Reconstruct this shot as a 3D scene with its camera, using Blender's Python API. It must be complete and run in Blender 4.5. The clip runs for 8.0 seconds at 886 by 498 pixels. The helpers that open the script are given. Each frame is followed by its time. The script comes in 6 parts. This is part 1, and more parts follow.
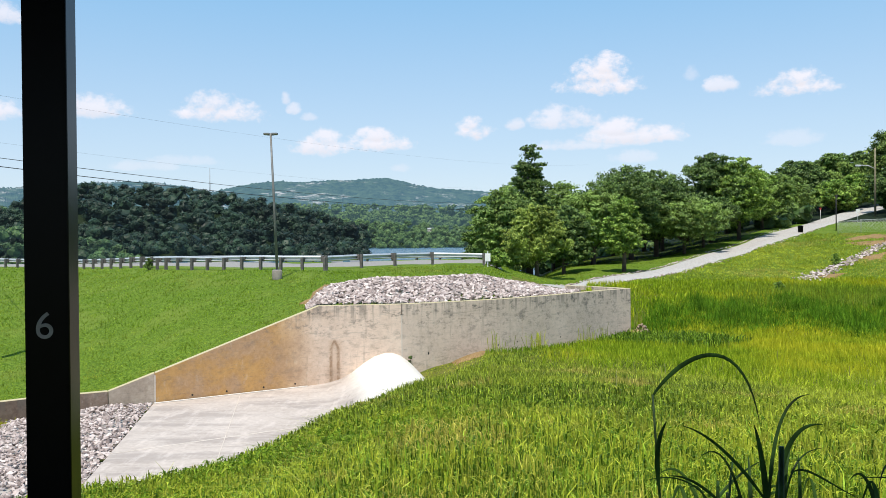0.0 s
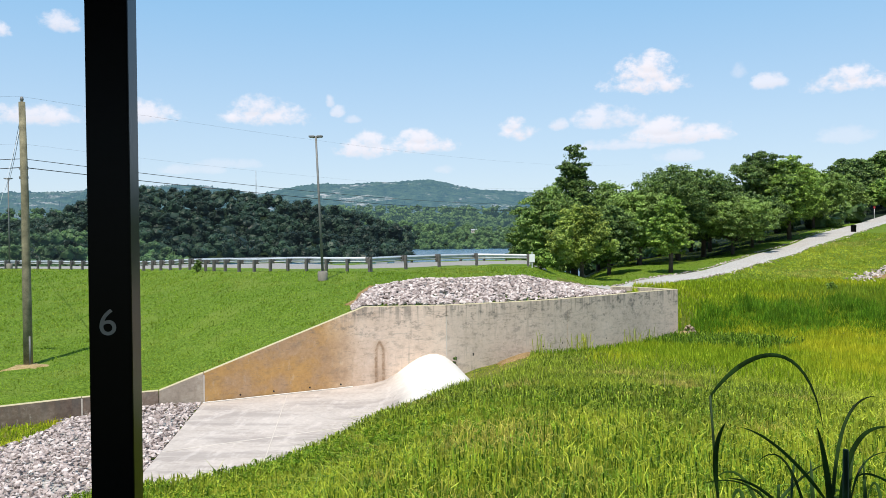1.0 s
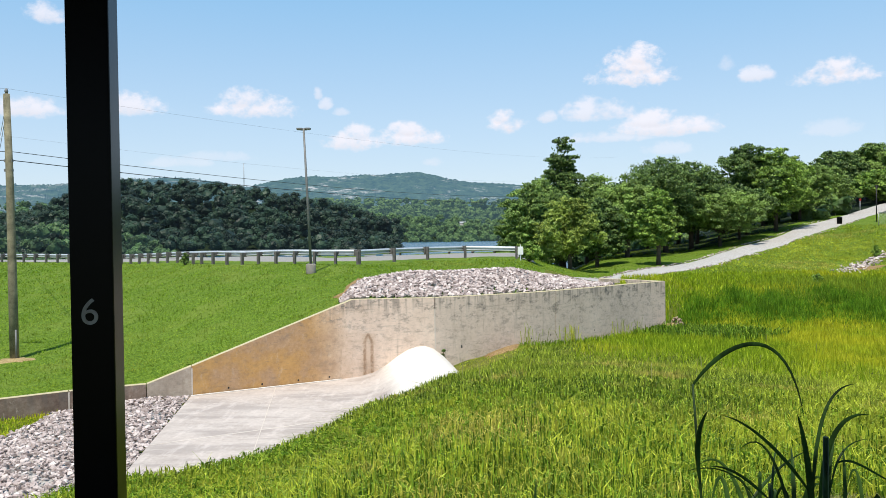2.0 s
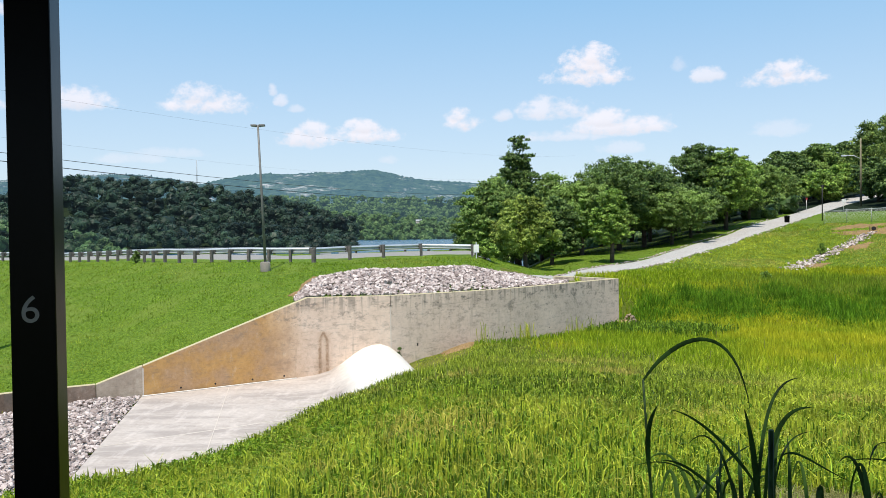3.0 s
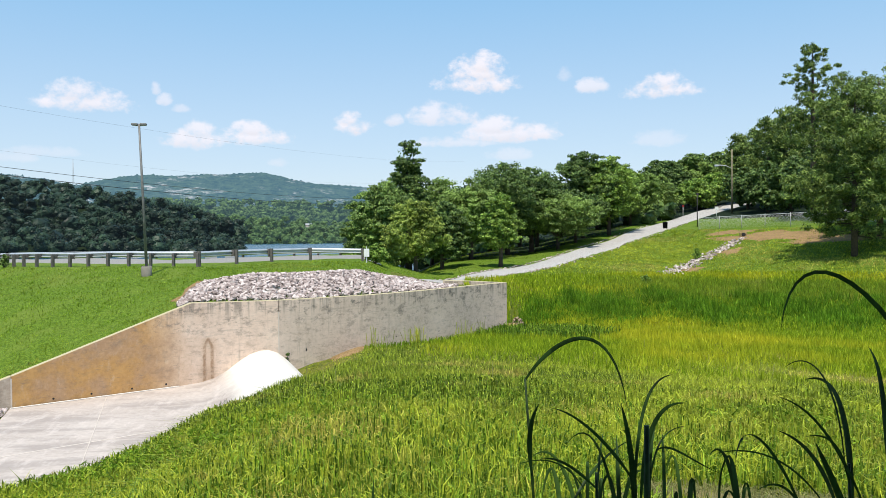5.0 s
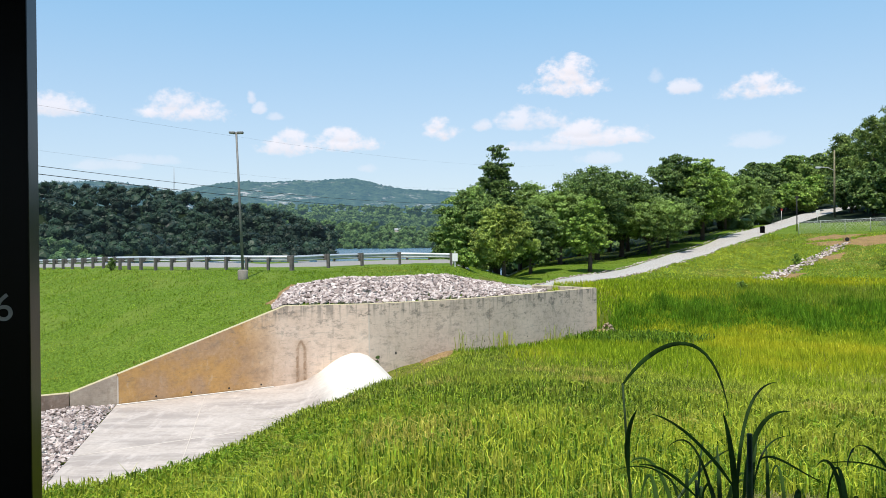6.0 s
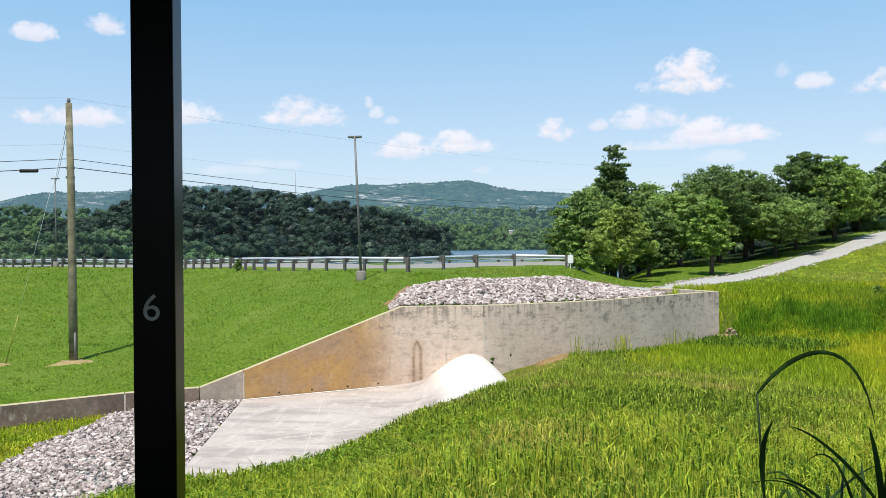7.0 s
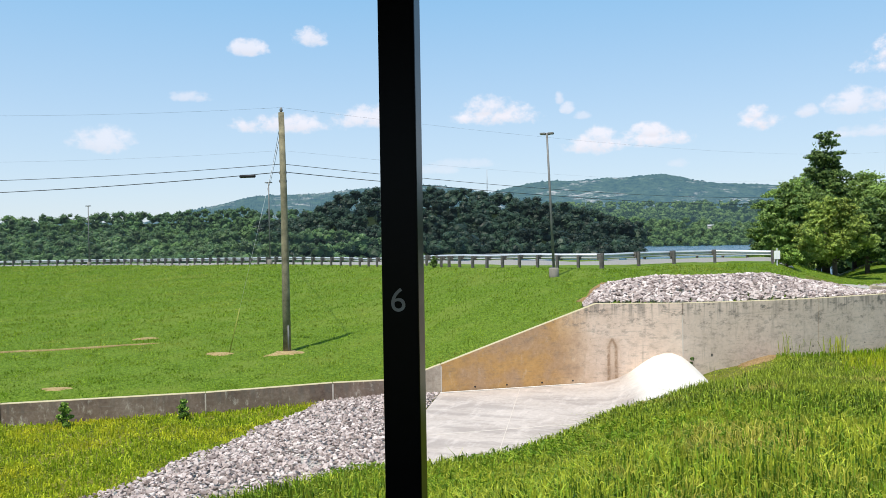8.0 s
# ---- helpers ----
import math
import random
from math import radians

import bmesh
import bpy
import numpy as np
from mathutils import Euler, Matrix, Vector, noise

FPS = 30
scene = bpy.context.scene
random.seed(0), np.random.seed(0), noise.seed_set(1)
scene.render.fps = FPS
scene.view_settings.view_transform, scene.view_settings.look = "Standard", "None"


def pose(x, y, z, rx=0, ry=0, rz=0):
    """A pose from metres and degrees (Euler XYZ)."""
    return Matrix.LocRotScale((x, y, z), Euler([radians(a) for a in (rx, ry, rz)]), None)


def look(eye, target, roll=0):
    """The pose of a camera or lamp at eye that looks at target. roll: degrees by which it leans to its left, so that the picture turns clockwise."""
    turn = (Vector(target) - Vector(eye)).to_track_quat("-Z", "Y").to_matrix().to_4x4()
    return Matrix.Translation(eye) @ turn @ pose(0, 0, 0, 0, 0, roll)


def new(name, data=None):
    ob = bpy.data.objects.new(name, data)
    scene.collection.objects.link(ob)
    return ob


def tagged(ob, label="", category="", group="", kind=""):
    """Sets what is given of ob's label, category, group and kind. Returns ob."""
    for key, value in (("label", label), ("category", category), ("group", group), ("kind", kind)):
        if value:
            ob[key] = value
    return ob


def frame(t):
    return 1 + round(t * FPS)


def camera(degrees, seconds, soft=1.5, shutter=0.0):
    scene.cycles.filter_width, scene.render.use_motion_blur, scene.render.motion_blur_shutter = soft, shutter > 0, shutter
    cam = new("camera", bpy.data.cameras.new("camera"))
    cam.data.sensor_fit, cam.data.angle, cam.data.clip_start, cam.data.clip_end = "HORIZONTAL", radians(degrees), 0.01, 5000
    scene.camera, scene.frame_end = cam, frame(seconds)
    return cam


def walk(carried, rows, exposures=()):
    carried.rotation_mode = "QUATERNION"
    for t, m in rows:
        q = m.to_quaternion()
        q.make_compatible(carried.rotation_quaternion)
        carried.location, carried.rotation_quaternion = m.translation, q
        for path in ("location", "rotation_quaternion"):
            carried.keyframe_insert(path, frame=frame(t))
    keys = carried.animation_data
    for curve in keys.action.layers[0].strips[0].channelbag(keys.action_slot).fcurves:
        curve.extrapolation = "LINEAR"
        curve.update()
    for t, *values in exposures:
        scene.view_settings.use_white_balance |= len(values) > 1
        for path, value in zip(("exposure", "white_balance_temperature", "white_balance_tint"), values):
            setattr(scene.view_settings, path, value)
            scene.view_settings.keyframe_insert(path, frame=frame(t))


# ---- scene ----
EYE = 5.2
cam = camera(55.9, 8.0, soft=.6)
# seconds, x, y, z, pitch, roll, yaw
PATH = [
    (0.0, 0.035, -0.031, 5.219, -0.578, 0.470, 0.344), (0.5, 0.027, -0.035, 5.219, -0.511, 0.586, 1.499),
    (1.0, 0.006, -0.015, 5.210, -0.463, 0.693, 3.333), (1.2, 0.008, -0.023, 5.206, -0.554, 0.789, 3.907),
    (2.3, 0.025, -0.024, 5.202, -1.075, 0.760, 1.625), (2.5, 0.028, -0.025, 5.201, -1.120, 0.744, 0.973),
    (3.0, 0.030, -0.019, 5.199, -1.157, 0.721, -0.451), (3.5, 0.039, -0.031, 5.199, -1.183, 0.603, -1.576),
    (4.0, 0.047, -0.027, 5.189, -1.137, 0.561, -3.950), (4.2, 0.050, -0.030, 5.189, -1.169, 0.548, -5.427),
    (5.3, 0.056, 0.020, 5.183, -0.827, 0.460, -7.993), (5.5, 0.045, 0.015, 5.187, -0.782, 0.500, -6.677),
    (6.0, 0.024, -0.010, 5.180, -0.554, 0.440, -1.911), (6.5, -0.007, 0.012, 5.183, -0.383, 0.489, 2.419),
    (7.0, -0.006, 0.005, 5.184, -0.383, 0.420, 5.915), (7.5, -0.017, -0.031, 5.186, -0.242, 0.471, 10.753),
    (8.0, -0.056, -0.112, 5.186, -0.448, 0.932, 18.987)]
walk(cam, [(t, pose(x, y, z, 90 + p, r, w)) for t, x, y, z, p, r, w in PATH], [(0.0, .35), (8.0, .35)])

# ---- light: high summer sun from behind on the left, hazy sky with small clouds ----
SUN_EL = radians(66)
SUN_FROM = Vector((-.24 * math.cos(SUN_EL), -.97 * math.cos(SUN_EL), math.sin(SUN_EL)))
sun = new("sun", bpy.data.lights.new("sun", "SUN"))
sun.data.energy, sun.data.angle, sun.data.color = 4.4, radians(.55), (1, .93, .83)
sun.matrix_world = look(SUN_FROM * 200, (0, 0, 0))


def azdir(az, el):
    a, e = radians(az), radians(el)
    return Vector((math.sin(a) * math.cos(e), math.cos(a) * math.cos(e), math.sin(e)))


class Net:
    """A few short words for writing node trees."""

    def __init__(self, tree):
        self.t = tree
        tree.nodes.clear()

    def n(self, kind):
        return self.t.nodes.new("ShaderNode" + kind)

    def put(self, sock, v):
        if isinstance(v, bpy.types.NodeSocket):
            self.t.links.new(v, sock)
        else:
            sock.default_value = v

    def math(self, op, a, b=0.0, c=0.0, clamp=False):
        nd = self.n("Math")
        nd.operation, nd.use_clamp = op, clamp
        for s, v in zip(nd.inputs, (a, b, c)):
            self.put(s, v)
        return nd.outputs[0]

    def vmath(self, op, a, b=(0, 0, 0), scale=1.0):
        nd = self.n("VectorMath")
        nd.operation = op
        self.put(nd.inputs[0], a)
        self.put(nd.inputs[1], b)
        if op == "SCALE":
            self.put(nd.inputs["Scale"], scale)
        return nd.outputs["Value"] if op in ("DOT_PRODUCT", "LENGTH", "DISTANCE") else nd.outputs["Vector"]

    def noise(self, vec, scale, detail=4.0, rough=.55, distort=0.0):
        nd = self.n("TexNoise")
        self.put(nd.inputs["Vector"], vec)
        for k, v in (("Scale", scale), ("Detail", detail), ("Roughness", rough), ("Distortion", distort)):
            self.put(nd.inputs[k], v)
        return nd.outputs["Fac"]

    def ramp(self, fac, stops):
        nd = self.n("ValToRGB")
        el = nd.color_ramp.elements
        while len(el) < len(stops):
            el.new(.5)
        for e, (p, c) in zip(el, stops):
            e.position, e.color = p, (c[0], c[1], c[2], 1) if not isinstance(c, float) else (c, c, c, 1)
        self.put(nd.inputs[0], fac)
        return nd.outputs[0]

    def mix(self, fac, a, b, blend="MIX"):
        nd = self.n("Mix")
        nd.data_type, nd.blend_type = "RGBA", blend
        self.put(nd.inputs[0], fac)
        for s, v in ((nd.inputs[6], a), (nd.inputs[7], b)):
            self.put(s, v if isinstance(v, bpy.types.NodeSocket) else (*v, 1))
        return nd.outputs[2]

    def step(self, x, lo, hi):
        nd = self.n("MapRange")
        nd.interpolation_type = "SMOOTHSTEP"
        self.put(nd.inputs[0], x)
        self.put(nd.inputs[1], lo)
        self.put(nd.inputs[2], hi)
        return nd.outputs[0]


world = bpy.data.worlds.new("sky")
scene.world = world
world.use_nodes = True
W = Net(world.node_tree)
sky = W.n("TexSky")
sky.sky_type, sky.sun_disc, sky.sun_elevation, sky.sun_rotation = "NISHITA", False, SUN_EL, math.atan2(SUN_FROM.x, SUN_FROM.y)
sky.altitude, sky.air_density, sky.dust_density, sky.ozone_density = 200, 1.0, .5, 1.6
way = W.n("TexCoord").outputs["Generated"]
puff = W.noise(way, 26, 5, .55)
fine = W.noise(W.vmath("MULTIPLY", way, (1, 1, 1.4)), 90, 5, .6)
rag = W.math("ADD", W.math("MULTIPLY", W.math("SUBTRACT", puff, .5), 2.6), W.math("MULTIPLY", W.math("SUBTRACT", fine, .5), 1.9))
# fair-weather clouds: azimuth, elevation, half width, half height in degrees, density
CLOUDS = [(-15.0, 8.4, 2.9, .9, .9), (-15.6, 9.0, 1.8, .8, .8), (-10.9, 9.5, .35, .5, .5), (-10.4, 8.8, .5, .45, .55), (-9.4, 8.3, .6, .3, .4), (-8.8, 6.3, 2.3, .8, .85), (-8.3, 6.9, 1.1, .7, .8), (-4.4, 6.5, 2.5, .75, .9), (-4.8, 7.1, 1.4, .6, .85),
          (2.0, 7.3, 1.5, .75, .95), (1.8, 7.8, .9, .6, .9), (4.6, 7.8, .8, .5, .6), (10.6, 10.1, 3.0, .85, 1.0), (10.3, 10.9, 2.0, 1.0, 1.0), (10.8, 11.4, 1.2, .8, .95), (8.0, 8.0, 2.7, .85, .7),
          (12.4, 6.8, 4.2, .75, .85), (11.6, 7.3, 1.8, .7, .85), (8.8, 6.3, 3.2, .45, .5), (18.1, 9.8, 1.2, .6, .7), (22.6, 9.3, 2.6, .7, .95), (22.4, 9.8, 1.6, .65, .9),
          (-23.6, 8.4, 3.0, .8, .8), (-29.7, 8.0, 3.6, .8, .8), (-31.9, 12.9, 1.3, .6, .75), (-27.8, 13.6, 1.2, .7, .75),
          (-41.2, 6.6, 2.2, .95, .6), (-35.7, 9.65, 1.6, .4, .5), (12.5, 5.4, 1.6, .5, .35), (22.5, 6.2, 2.2, .6, .3),
          (-3.2, 4.9, .9, .4, .3), (-20, 4.9, 2.4, .4, .3), (16.3, 10.6, .6, .5, .3), (-17.5, 5.3, 3, .35, .25)]
cover, under = None, None
for az, el, a, b, dens in CLOUDS:
    a, b = a * 1.02, b * 1.25
    mid, e1 = azdir(az, el), Vector((math.cos(radians(az)), -math.sin(radians(az)), 0))
    e2 = mid.cross(e1)
    if e2.z < 0:
        e2 = -e2
    off = W.vmath("SUBTRACT", way, tuple(mid))
    p = W.vmath("DOT_PRODUCT", off, tuple(e1 / math.sin(radians(a))))
    q = W.vmath("DOT_PRODUCT", off, tuple(e2 / math.sin(radians(b))))
    bent = W.math("MULTIPLY", q, W.math("ADD", W.math("MULTIPLY", W.math("LESS_THAN", q, 0.0), .75), 1.0))   # flat bases
    r = W.math("ADD", W.math("MULTIPLY", p, p), W.math("MULTIPLY", bent, bent))
    m = W.math("MULTIPLY", W.step(W.math("SUBTRACT", W.math("ADD", .95, rag), r), -.1, 1.05), dens)
    u = W.math("MULTIPLY", m, W.step(q, .25, -.6))
    cover = m if cover is None else W.math("MAXIMUM", cover, m)
    under = u if under is None else W.math("MAXIMUM", under, u)
shade = W.math("SUBTRACT", W.math("ADD", W.math("MULTIPLY", puff, .8), 5.6), W.math("MULTIPLY", under, .95))
white = W.n("CombineColor")
for s, k in zip(white.inputs, (1.0, .975, 1.05)):
    W.put(s, W.math("MULTIPLY", shade, k))
bg = W.n("Background")
# summer haze lifts the lower sky
height = W.n("SeparateXYZ")
W.put(height.inputs[0], way)
haze = W.n("ValToRGB")
stops = [(0.0, (.77, .875, 1.02)), (.13, (.60, .815, 1.04)), (.30, (.31, .68, 1.06)), (1.0, (.17, .45, .90))]
while len(haze.color_ramp.elements) < len(stops):
    haze.color_ramp.elements.new(.5)
for e, (q, c) in zip(haze.color_ramp.elements, stops):
    e.position, e.color = q, (*c, 1)
W.put(haze.inputs[0], height.outputs[2])
air = W.mix(1.0, haze.outputs[0], (5.5, 5.5, 5.5), "MULTIPLY")
W.put(bg.inputs[0], W.mix(cover, W.mix(.7, sky.outputs[0], air), white.outputs[0]))
bg.inputs[1].default_value = .125
W.t.links.new(bg.outputs[0], W.n("OutputWorld").inputs[0])


# ---- materials ----
def material(name):
    m = bpy.data.materials.new(name)
    m.use_nodes = True
    return m, Net(m.node_tree)


def finish(m, net, shader, bump=None, strength=.4, dist=.02):
    out = net.n("OutputMaterial")
    if bump is not None:
        b = net.n("Bump")
        b.inputs["Strength"].default_value, b.inputs["Distance"].default_value = strength, dist
        net.put(b.inputs["Height"], bump)
        net.t.links.new(b.outputs[0], shader.inputs["Normal"])
    net.t.links.new(shader.outputs[0], out.inputs[0])
    return m


def principled(net, colour, rough=.8, metal=0.0, spec=.3):
    s = net.n("BsdfPrincipled")
    net.put(s.inputs["Base Color"], colour if isinstance(colour, bpy.types.NodeSocket) else (*colour, 1))
    net.put(s.inputs["Roughness"], rough)
    s.inputs["Metallic"].default_value = metal
    s.inputs["Specular IOR Level"].default_value = spec
    return s


def place(net):
    return net.n("NewGeometry").outputs["Position"]


def plain(name, a, b, scale=6.0, rough=.7, metal=0.0, bump=.2, spec=.3):
    """Two-tone worn surface with fine relief."""
    m, n = material(name)
    p = n.n("TexCoord").outputs["Object"]
    big, small = n.noise(p, scale), n.noise(p, scale * 9)
    f = n.math("ADD", n.math("MULTIPLY", big, .65), n.math("MULTIPLY", small, .35))
    c = n.ramp(f, [(.32, a), (.68, b)])
    return finish(m, n, principled(n, c, rough, metal, spec), small, bump, .004)


def leaf(name, dark, light, patch=.05, patch_tint=None, through_light=.35, dry=None, dry_scale=.35, rough=.55, air=0.0, tuft=0.0, tuft_scale=3.0, gloss=.25):
    """Leaves or blades: each one its own tone, with drifts of tone over the ground and light coming through."""
    m, n = material(name)
    isl = n.n("NewGeometry").outputs["Random Per Island"]
    p = place(n)
    c = n.mix(n.math("POWER", isl, 1.5), dark, light)
    drift = n.noise(p, patch, 3, .6)
    if patch_tint:
        c = n.mix(n.step(drift, .45, .65), c, patch_tint)
    if dry:
        d = n.noise(p, dry_scale, 4, .65)
        c = n.mix(n.math("MULTIPLY", n.step(d, .52, .68), n.math("ADD", .35, n.math("MULTIPLY", isl, .5))), c, dry)
    if tuft:
        # tuft tones; on tree crowns they also paint lit clumps and dark gaps
        k = n.noise(n.vmath("MULTIPLY", p, (1, 1, .4)), tuft_scale, 4, .7)
        tone = n.math("ADD", 1 - tuft, n.math("MULTIPLY", n.step(k, .34, .68), tuft * 1.9))
        c = n.vmath("SCALE", c, scale=tone)
    s = principled(n, c, rough, 0.0, gloss)
    # distance haze put into the leaves as a faint blue glow
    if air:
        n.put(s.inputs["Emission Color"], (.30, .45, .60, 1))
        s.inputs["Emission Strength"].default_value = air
    tr = n.n("BsdfTranslucent")
    n.put(tr.inputs[0], n.mix(.35, c, light))
    mx = n.n("MixShader")
    mx.inputs[0].default_value = through_light
    n.t.links.new(s.outputs[0], mx.inputs[1])
    n.t.links.new(tr.outputs[0], mx.inputs[2])
    return finish(m, n, mx)


def soil(name, a, b, c, s1=.5, s2=14.0):
    m, n = material(name)
    p = place(n)
    f, g = n.noise(p, s1, 5, .65), n.noise(p, s2, 6, .75)
    col = n.mix(n.math("MULTIPLY", n.step(f, .45, .68), .7), n.mix(n.step(g, .36, .64), a, b), c)
    return finish(m, n, principled(n, col, .95, 0, .1), g, .6, .05)


LAWN_SOIL = soil("lawn_turf", (.04, .085, .005), (.15, .23, .025), (.14, .19, .03), .35, 9.0)
MEADOW_SOIL = soil("meadow_turf", (.045, .065, .007), (.135, .165, .022), (.20, .17, .05), .4, 8.0)
# near-black colour puts the shade between far crowns into the ground
FAR_SOIL_SHADE = soil("woodland_floor_with_shade", (.006, .012, .006), (.016, .028, .012), (.016, .026, .012), .05, 2)
DIRT = soil("bare_dirt", (.20, .125, .055), (.33, .225, .11), (.17, .12, .05), 1.2)
STRAW = soil("dry_straw_earth", (.27, .195, .09), (.42, .32, .16), (.20, .16, .06), 2.5)
LAWN = leaf("mown_grass_blades", (.115, .205, .011), (.27, .39, .032), .12, (.24, .32, .028), .3, (.36, .36, .07), .22, tuft=.56, tuft_scale=3.4, gloss=.1)
MEADOW = leaf("meadow_grass_blades", (.034, .074, .006), (.46, .55, .056), .16, (.40, .45, .040), .22, (.54, .41, .11), .42, tuft=.42, tuft_scale=5.5, gloss=.1)
LUSH = leaf("deep_green_grass", (.028, .076, .005), (.31, .46, .040), .3, None, .2, None, .3, .5, tuft=.40, tuft_scale=5.5, gloss=.12)
CLOVER = leaf("broad_weed_leaves", (.05, .12, .006), (.28, .42, .03), .2, None, .25, None, .5, gloss=.1)
BANK = leaf("bank_grass_blades", (.13, .19, .012), (.52, .60, .06), .10, (.44, .47, .05), .28, (.52, .40, .14), .16, tuft=.35, tuft_scale=1.1, gloss=.1)
MARSH = leaf("yellow_marsh_grass", (.13, .22, .008), (.45, .55, .030), .1, (.47, .46, .022), .3, None, .3, .55, 0.0, .25, 1.6, gloss=.1)
TALLGRASS = leaf("yellow_green_tall_grass", (.17, .26, .012), (.60, .66, .045), .25, (.56, .52, .03), .3, None, .3, .55, 0.0, .3, 2.0, gloss=.1)
REED = leaf("dark_reeds", (.045, .125, .006), (.24, .42, .026), .25, None, .35, tuft=.4, tuft_scale=1.2, gloss=.1)
WEED = leaf("weed_leaf", (.012, .034, .008), (.06, .125, .024), .8, None, .25, None, .3, .5, tuft=.6, tuft_scale=14, gloss=.2)
WEED_LIGHT = leaf("young_weed_leaf", (.045, .10, .02), (.17, .28, .06), .8, None, .35, None, .3, .45)
DRY = leaf("dry_stalk", (.16, .17, .05), (.38, .36, .14), .5, None, .3)


def concrete(name, stain, tones, rim=1.75, chalk=.15, grime=.12):
    m, n = material(name)
    p = place(n)
    sep = n.n("SeparateXYZ")
    n.put(sep.inputs[0], p)
    x, y, z = sep.outputs
    f, g, h = n.noise(p, .9, 5, .6), n.noise(p, 9, 5, .65), n.noise(p, 60, 3, .6)
    c = n.ramp(n.math("ADD", n.math("MULTIPLY", f, .6), n.math("MULTIPLY", g, .4)),
               tones)
    # rain streaks, long and narrow
    flat = n.vmath("MULTIPLY", p, (3.2, 3.2, .22))
    st = n.noise(flat, 1.6, 5, .7)
    c = n.mix(n.math("MULTIPLY", n.math("MULTIPLY", n.step(st, .54, .72), .48), n.step(f, .40, .62)), c, (.18, .155, .125))
    # board marks and blotches lying level
    brd = n.noise(n.vmath("MULTIPLY", p, (.5, .5, 5.0)), 1.8, 4, .6)
    c = n.mix(n.math("MULTIPLY", n.step(brd, .58, .70), .35), c, (.27, .245, .205))
    if stain:
        # iron-brown wash over the downstream half
        along = n.math("ADD", n.math("MULTIPLY", x, .83), n.math("MULTIPLY", y, .56))
        wob = n.math("ADD", along, n.math("MULTIPLY", n.math("SUBTRACT", f, .5), 2.6))
        m1 = n.math("MULTIPLY", n.step(wob, 13.6, 11.2), n.step(wob, 5.9, 6.6))
        m2 = n.math("MULTIPLY", m1, n.math("ADD", .70, n.math("MULTIPLY", n.step(f, .35, .6), .3)), 0.0, True)
        up = n.n("SeparateXYZ")
        n.put(up.inputs[0], n.n("NewGeometry").outputs["Normal"])
        m2 = n.math("MULTIPLY", m2, n.math("LESS_THAN", up.outputs[2], .25))
        c = n.mix(m2, c, n.mix(n.step(n.math("ADD", n.math("MULTIPLY", f, .7), n.math("MULTIPLY", g, .3)), .36, .64), (.33, .172, .056), (.51, .30, .115)))
        # two rusty runs that meet in an arch under a drain
        mid = n.math("ABSOLUTE", n.math("SUBTRACT", n.math("ADD", along, n.math("MULTIPLY", n.math("SUBTRACT", g, .5), .10)), 13.66))
        half = n.math("MULTIPLY", n.step(z, 1.62, 1.25), .135)
        d = n.math("ABSOLUTE", n.math("SUBTRACT", mid, half))
        below = n.step(z, 1.66, 1.54)
        run = n.math("MULTIPLY", n.step(d, .085, .02), below)
        c = n.mix(n.math("MULTIPLY", n.math("MULTIPLY", run, n.step(g, .25, .6)), .75), c, (.20, .115, .06))
        wash = n.math("MULTIPLY", n.step(mid, .42, .10), below)
        c = n.mix(n.math("MULTIPLY", wash, .30), c, (.36, .22, .12))
    # dark blotches and scuffs, thickest near the top edge of the high part
    blot = n.noise(n.vmath("MULTIPLY", p, (1, 1, 1.7)), 2.4, 6, .72)
    high = n.math("ADD", grime, n.math("MULTIPLY", n.step(z, 1.2, 2.7), .58))
    c = n.mix(n.math("MULTIPLY", n.step(blot, .50, .66), high), c, (.155, .14, .12))
    scuff = n.noise(n.vmath("MULTIPLY", p, (.9, .9, 7.0)), 3.2, 5, .75)
    c = n.mix(n.math("MULTIPLY", n.step(scuff, .56, .66), .40), c, (.17, .15, .125))
    pale = n.noise(n.vmath("MULTIPLY", p, (1.5, 1.5, .8)), 3.0, 5, .7)
    c = n.mix(n.math("MULTIPLY", n.step(pale, .55, .70), chalk), c, (.66, .61, .52))
    # upward faces painted paler: sunlight on the coping and its dry grass litter
    up = n.n("SeparateXYZ")
    n.put(up.inputs[0], n.n("NewGeometry").outputs["Normal"])
    c = n.mix(n.step(up.outputs[2], .35, .75), c, n.mix(g, (.38, .33, .20), (.52, .455, .28)))
    # drips running down from the coping
    drip = n.noise(n.vmath("MULTIPLY", p, (1, 1, .05)), 5.5, 4, .6)
    reach = n.math("ADD", rim, n.math("MULTIPLY", n.noise(n.vmath("MULTIPLY", p, (1, 1, 0)), 1.4, 3, .6), 1.3))
    hang = n.step(n.math("SUBTRACT", z, reach), -.35, .35)
    side = n.math("LESS_THAN", up.outputs[2], .3)
    c = n.mix(n.math("MULTIPLY", n.math("MULTIPLY", n.step(drip, .47, .60), hang), n.math("MULTIPLY", side, .55)), c, (.13, .12, .105))
    pit = n.step(n.noise(p, 22, 2, .5), .70, .74)
    c = n.mix(n.math("MULTIPLY", pit, .5), c, (.12, .11, .10))
    hgt = n.math("ADD", n.math("MULTIPLY", g, .6), n.math("MULTIPLY", h, .4))
    return finish(m, n, principled(n, c, .88, 0, .25), hgt, .35, .02)


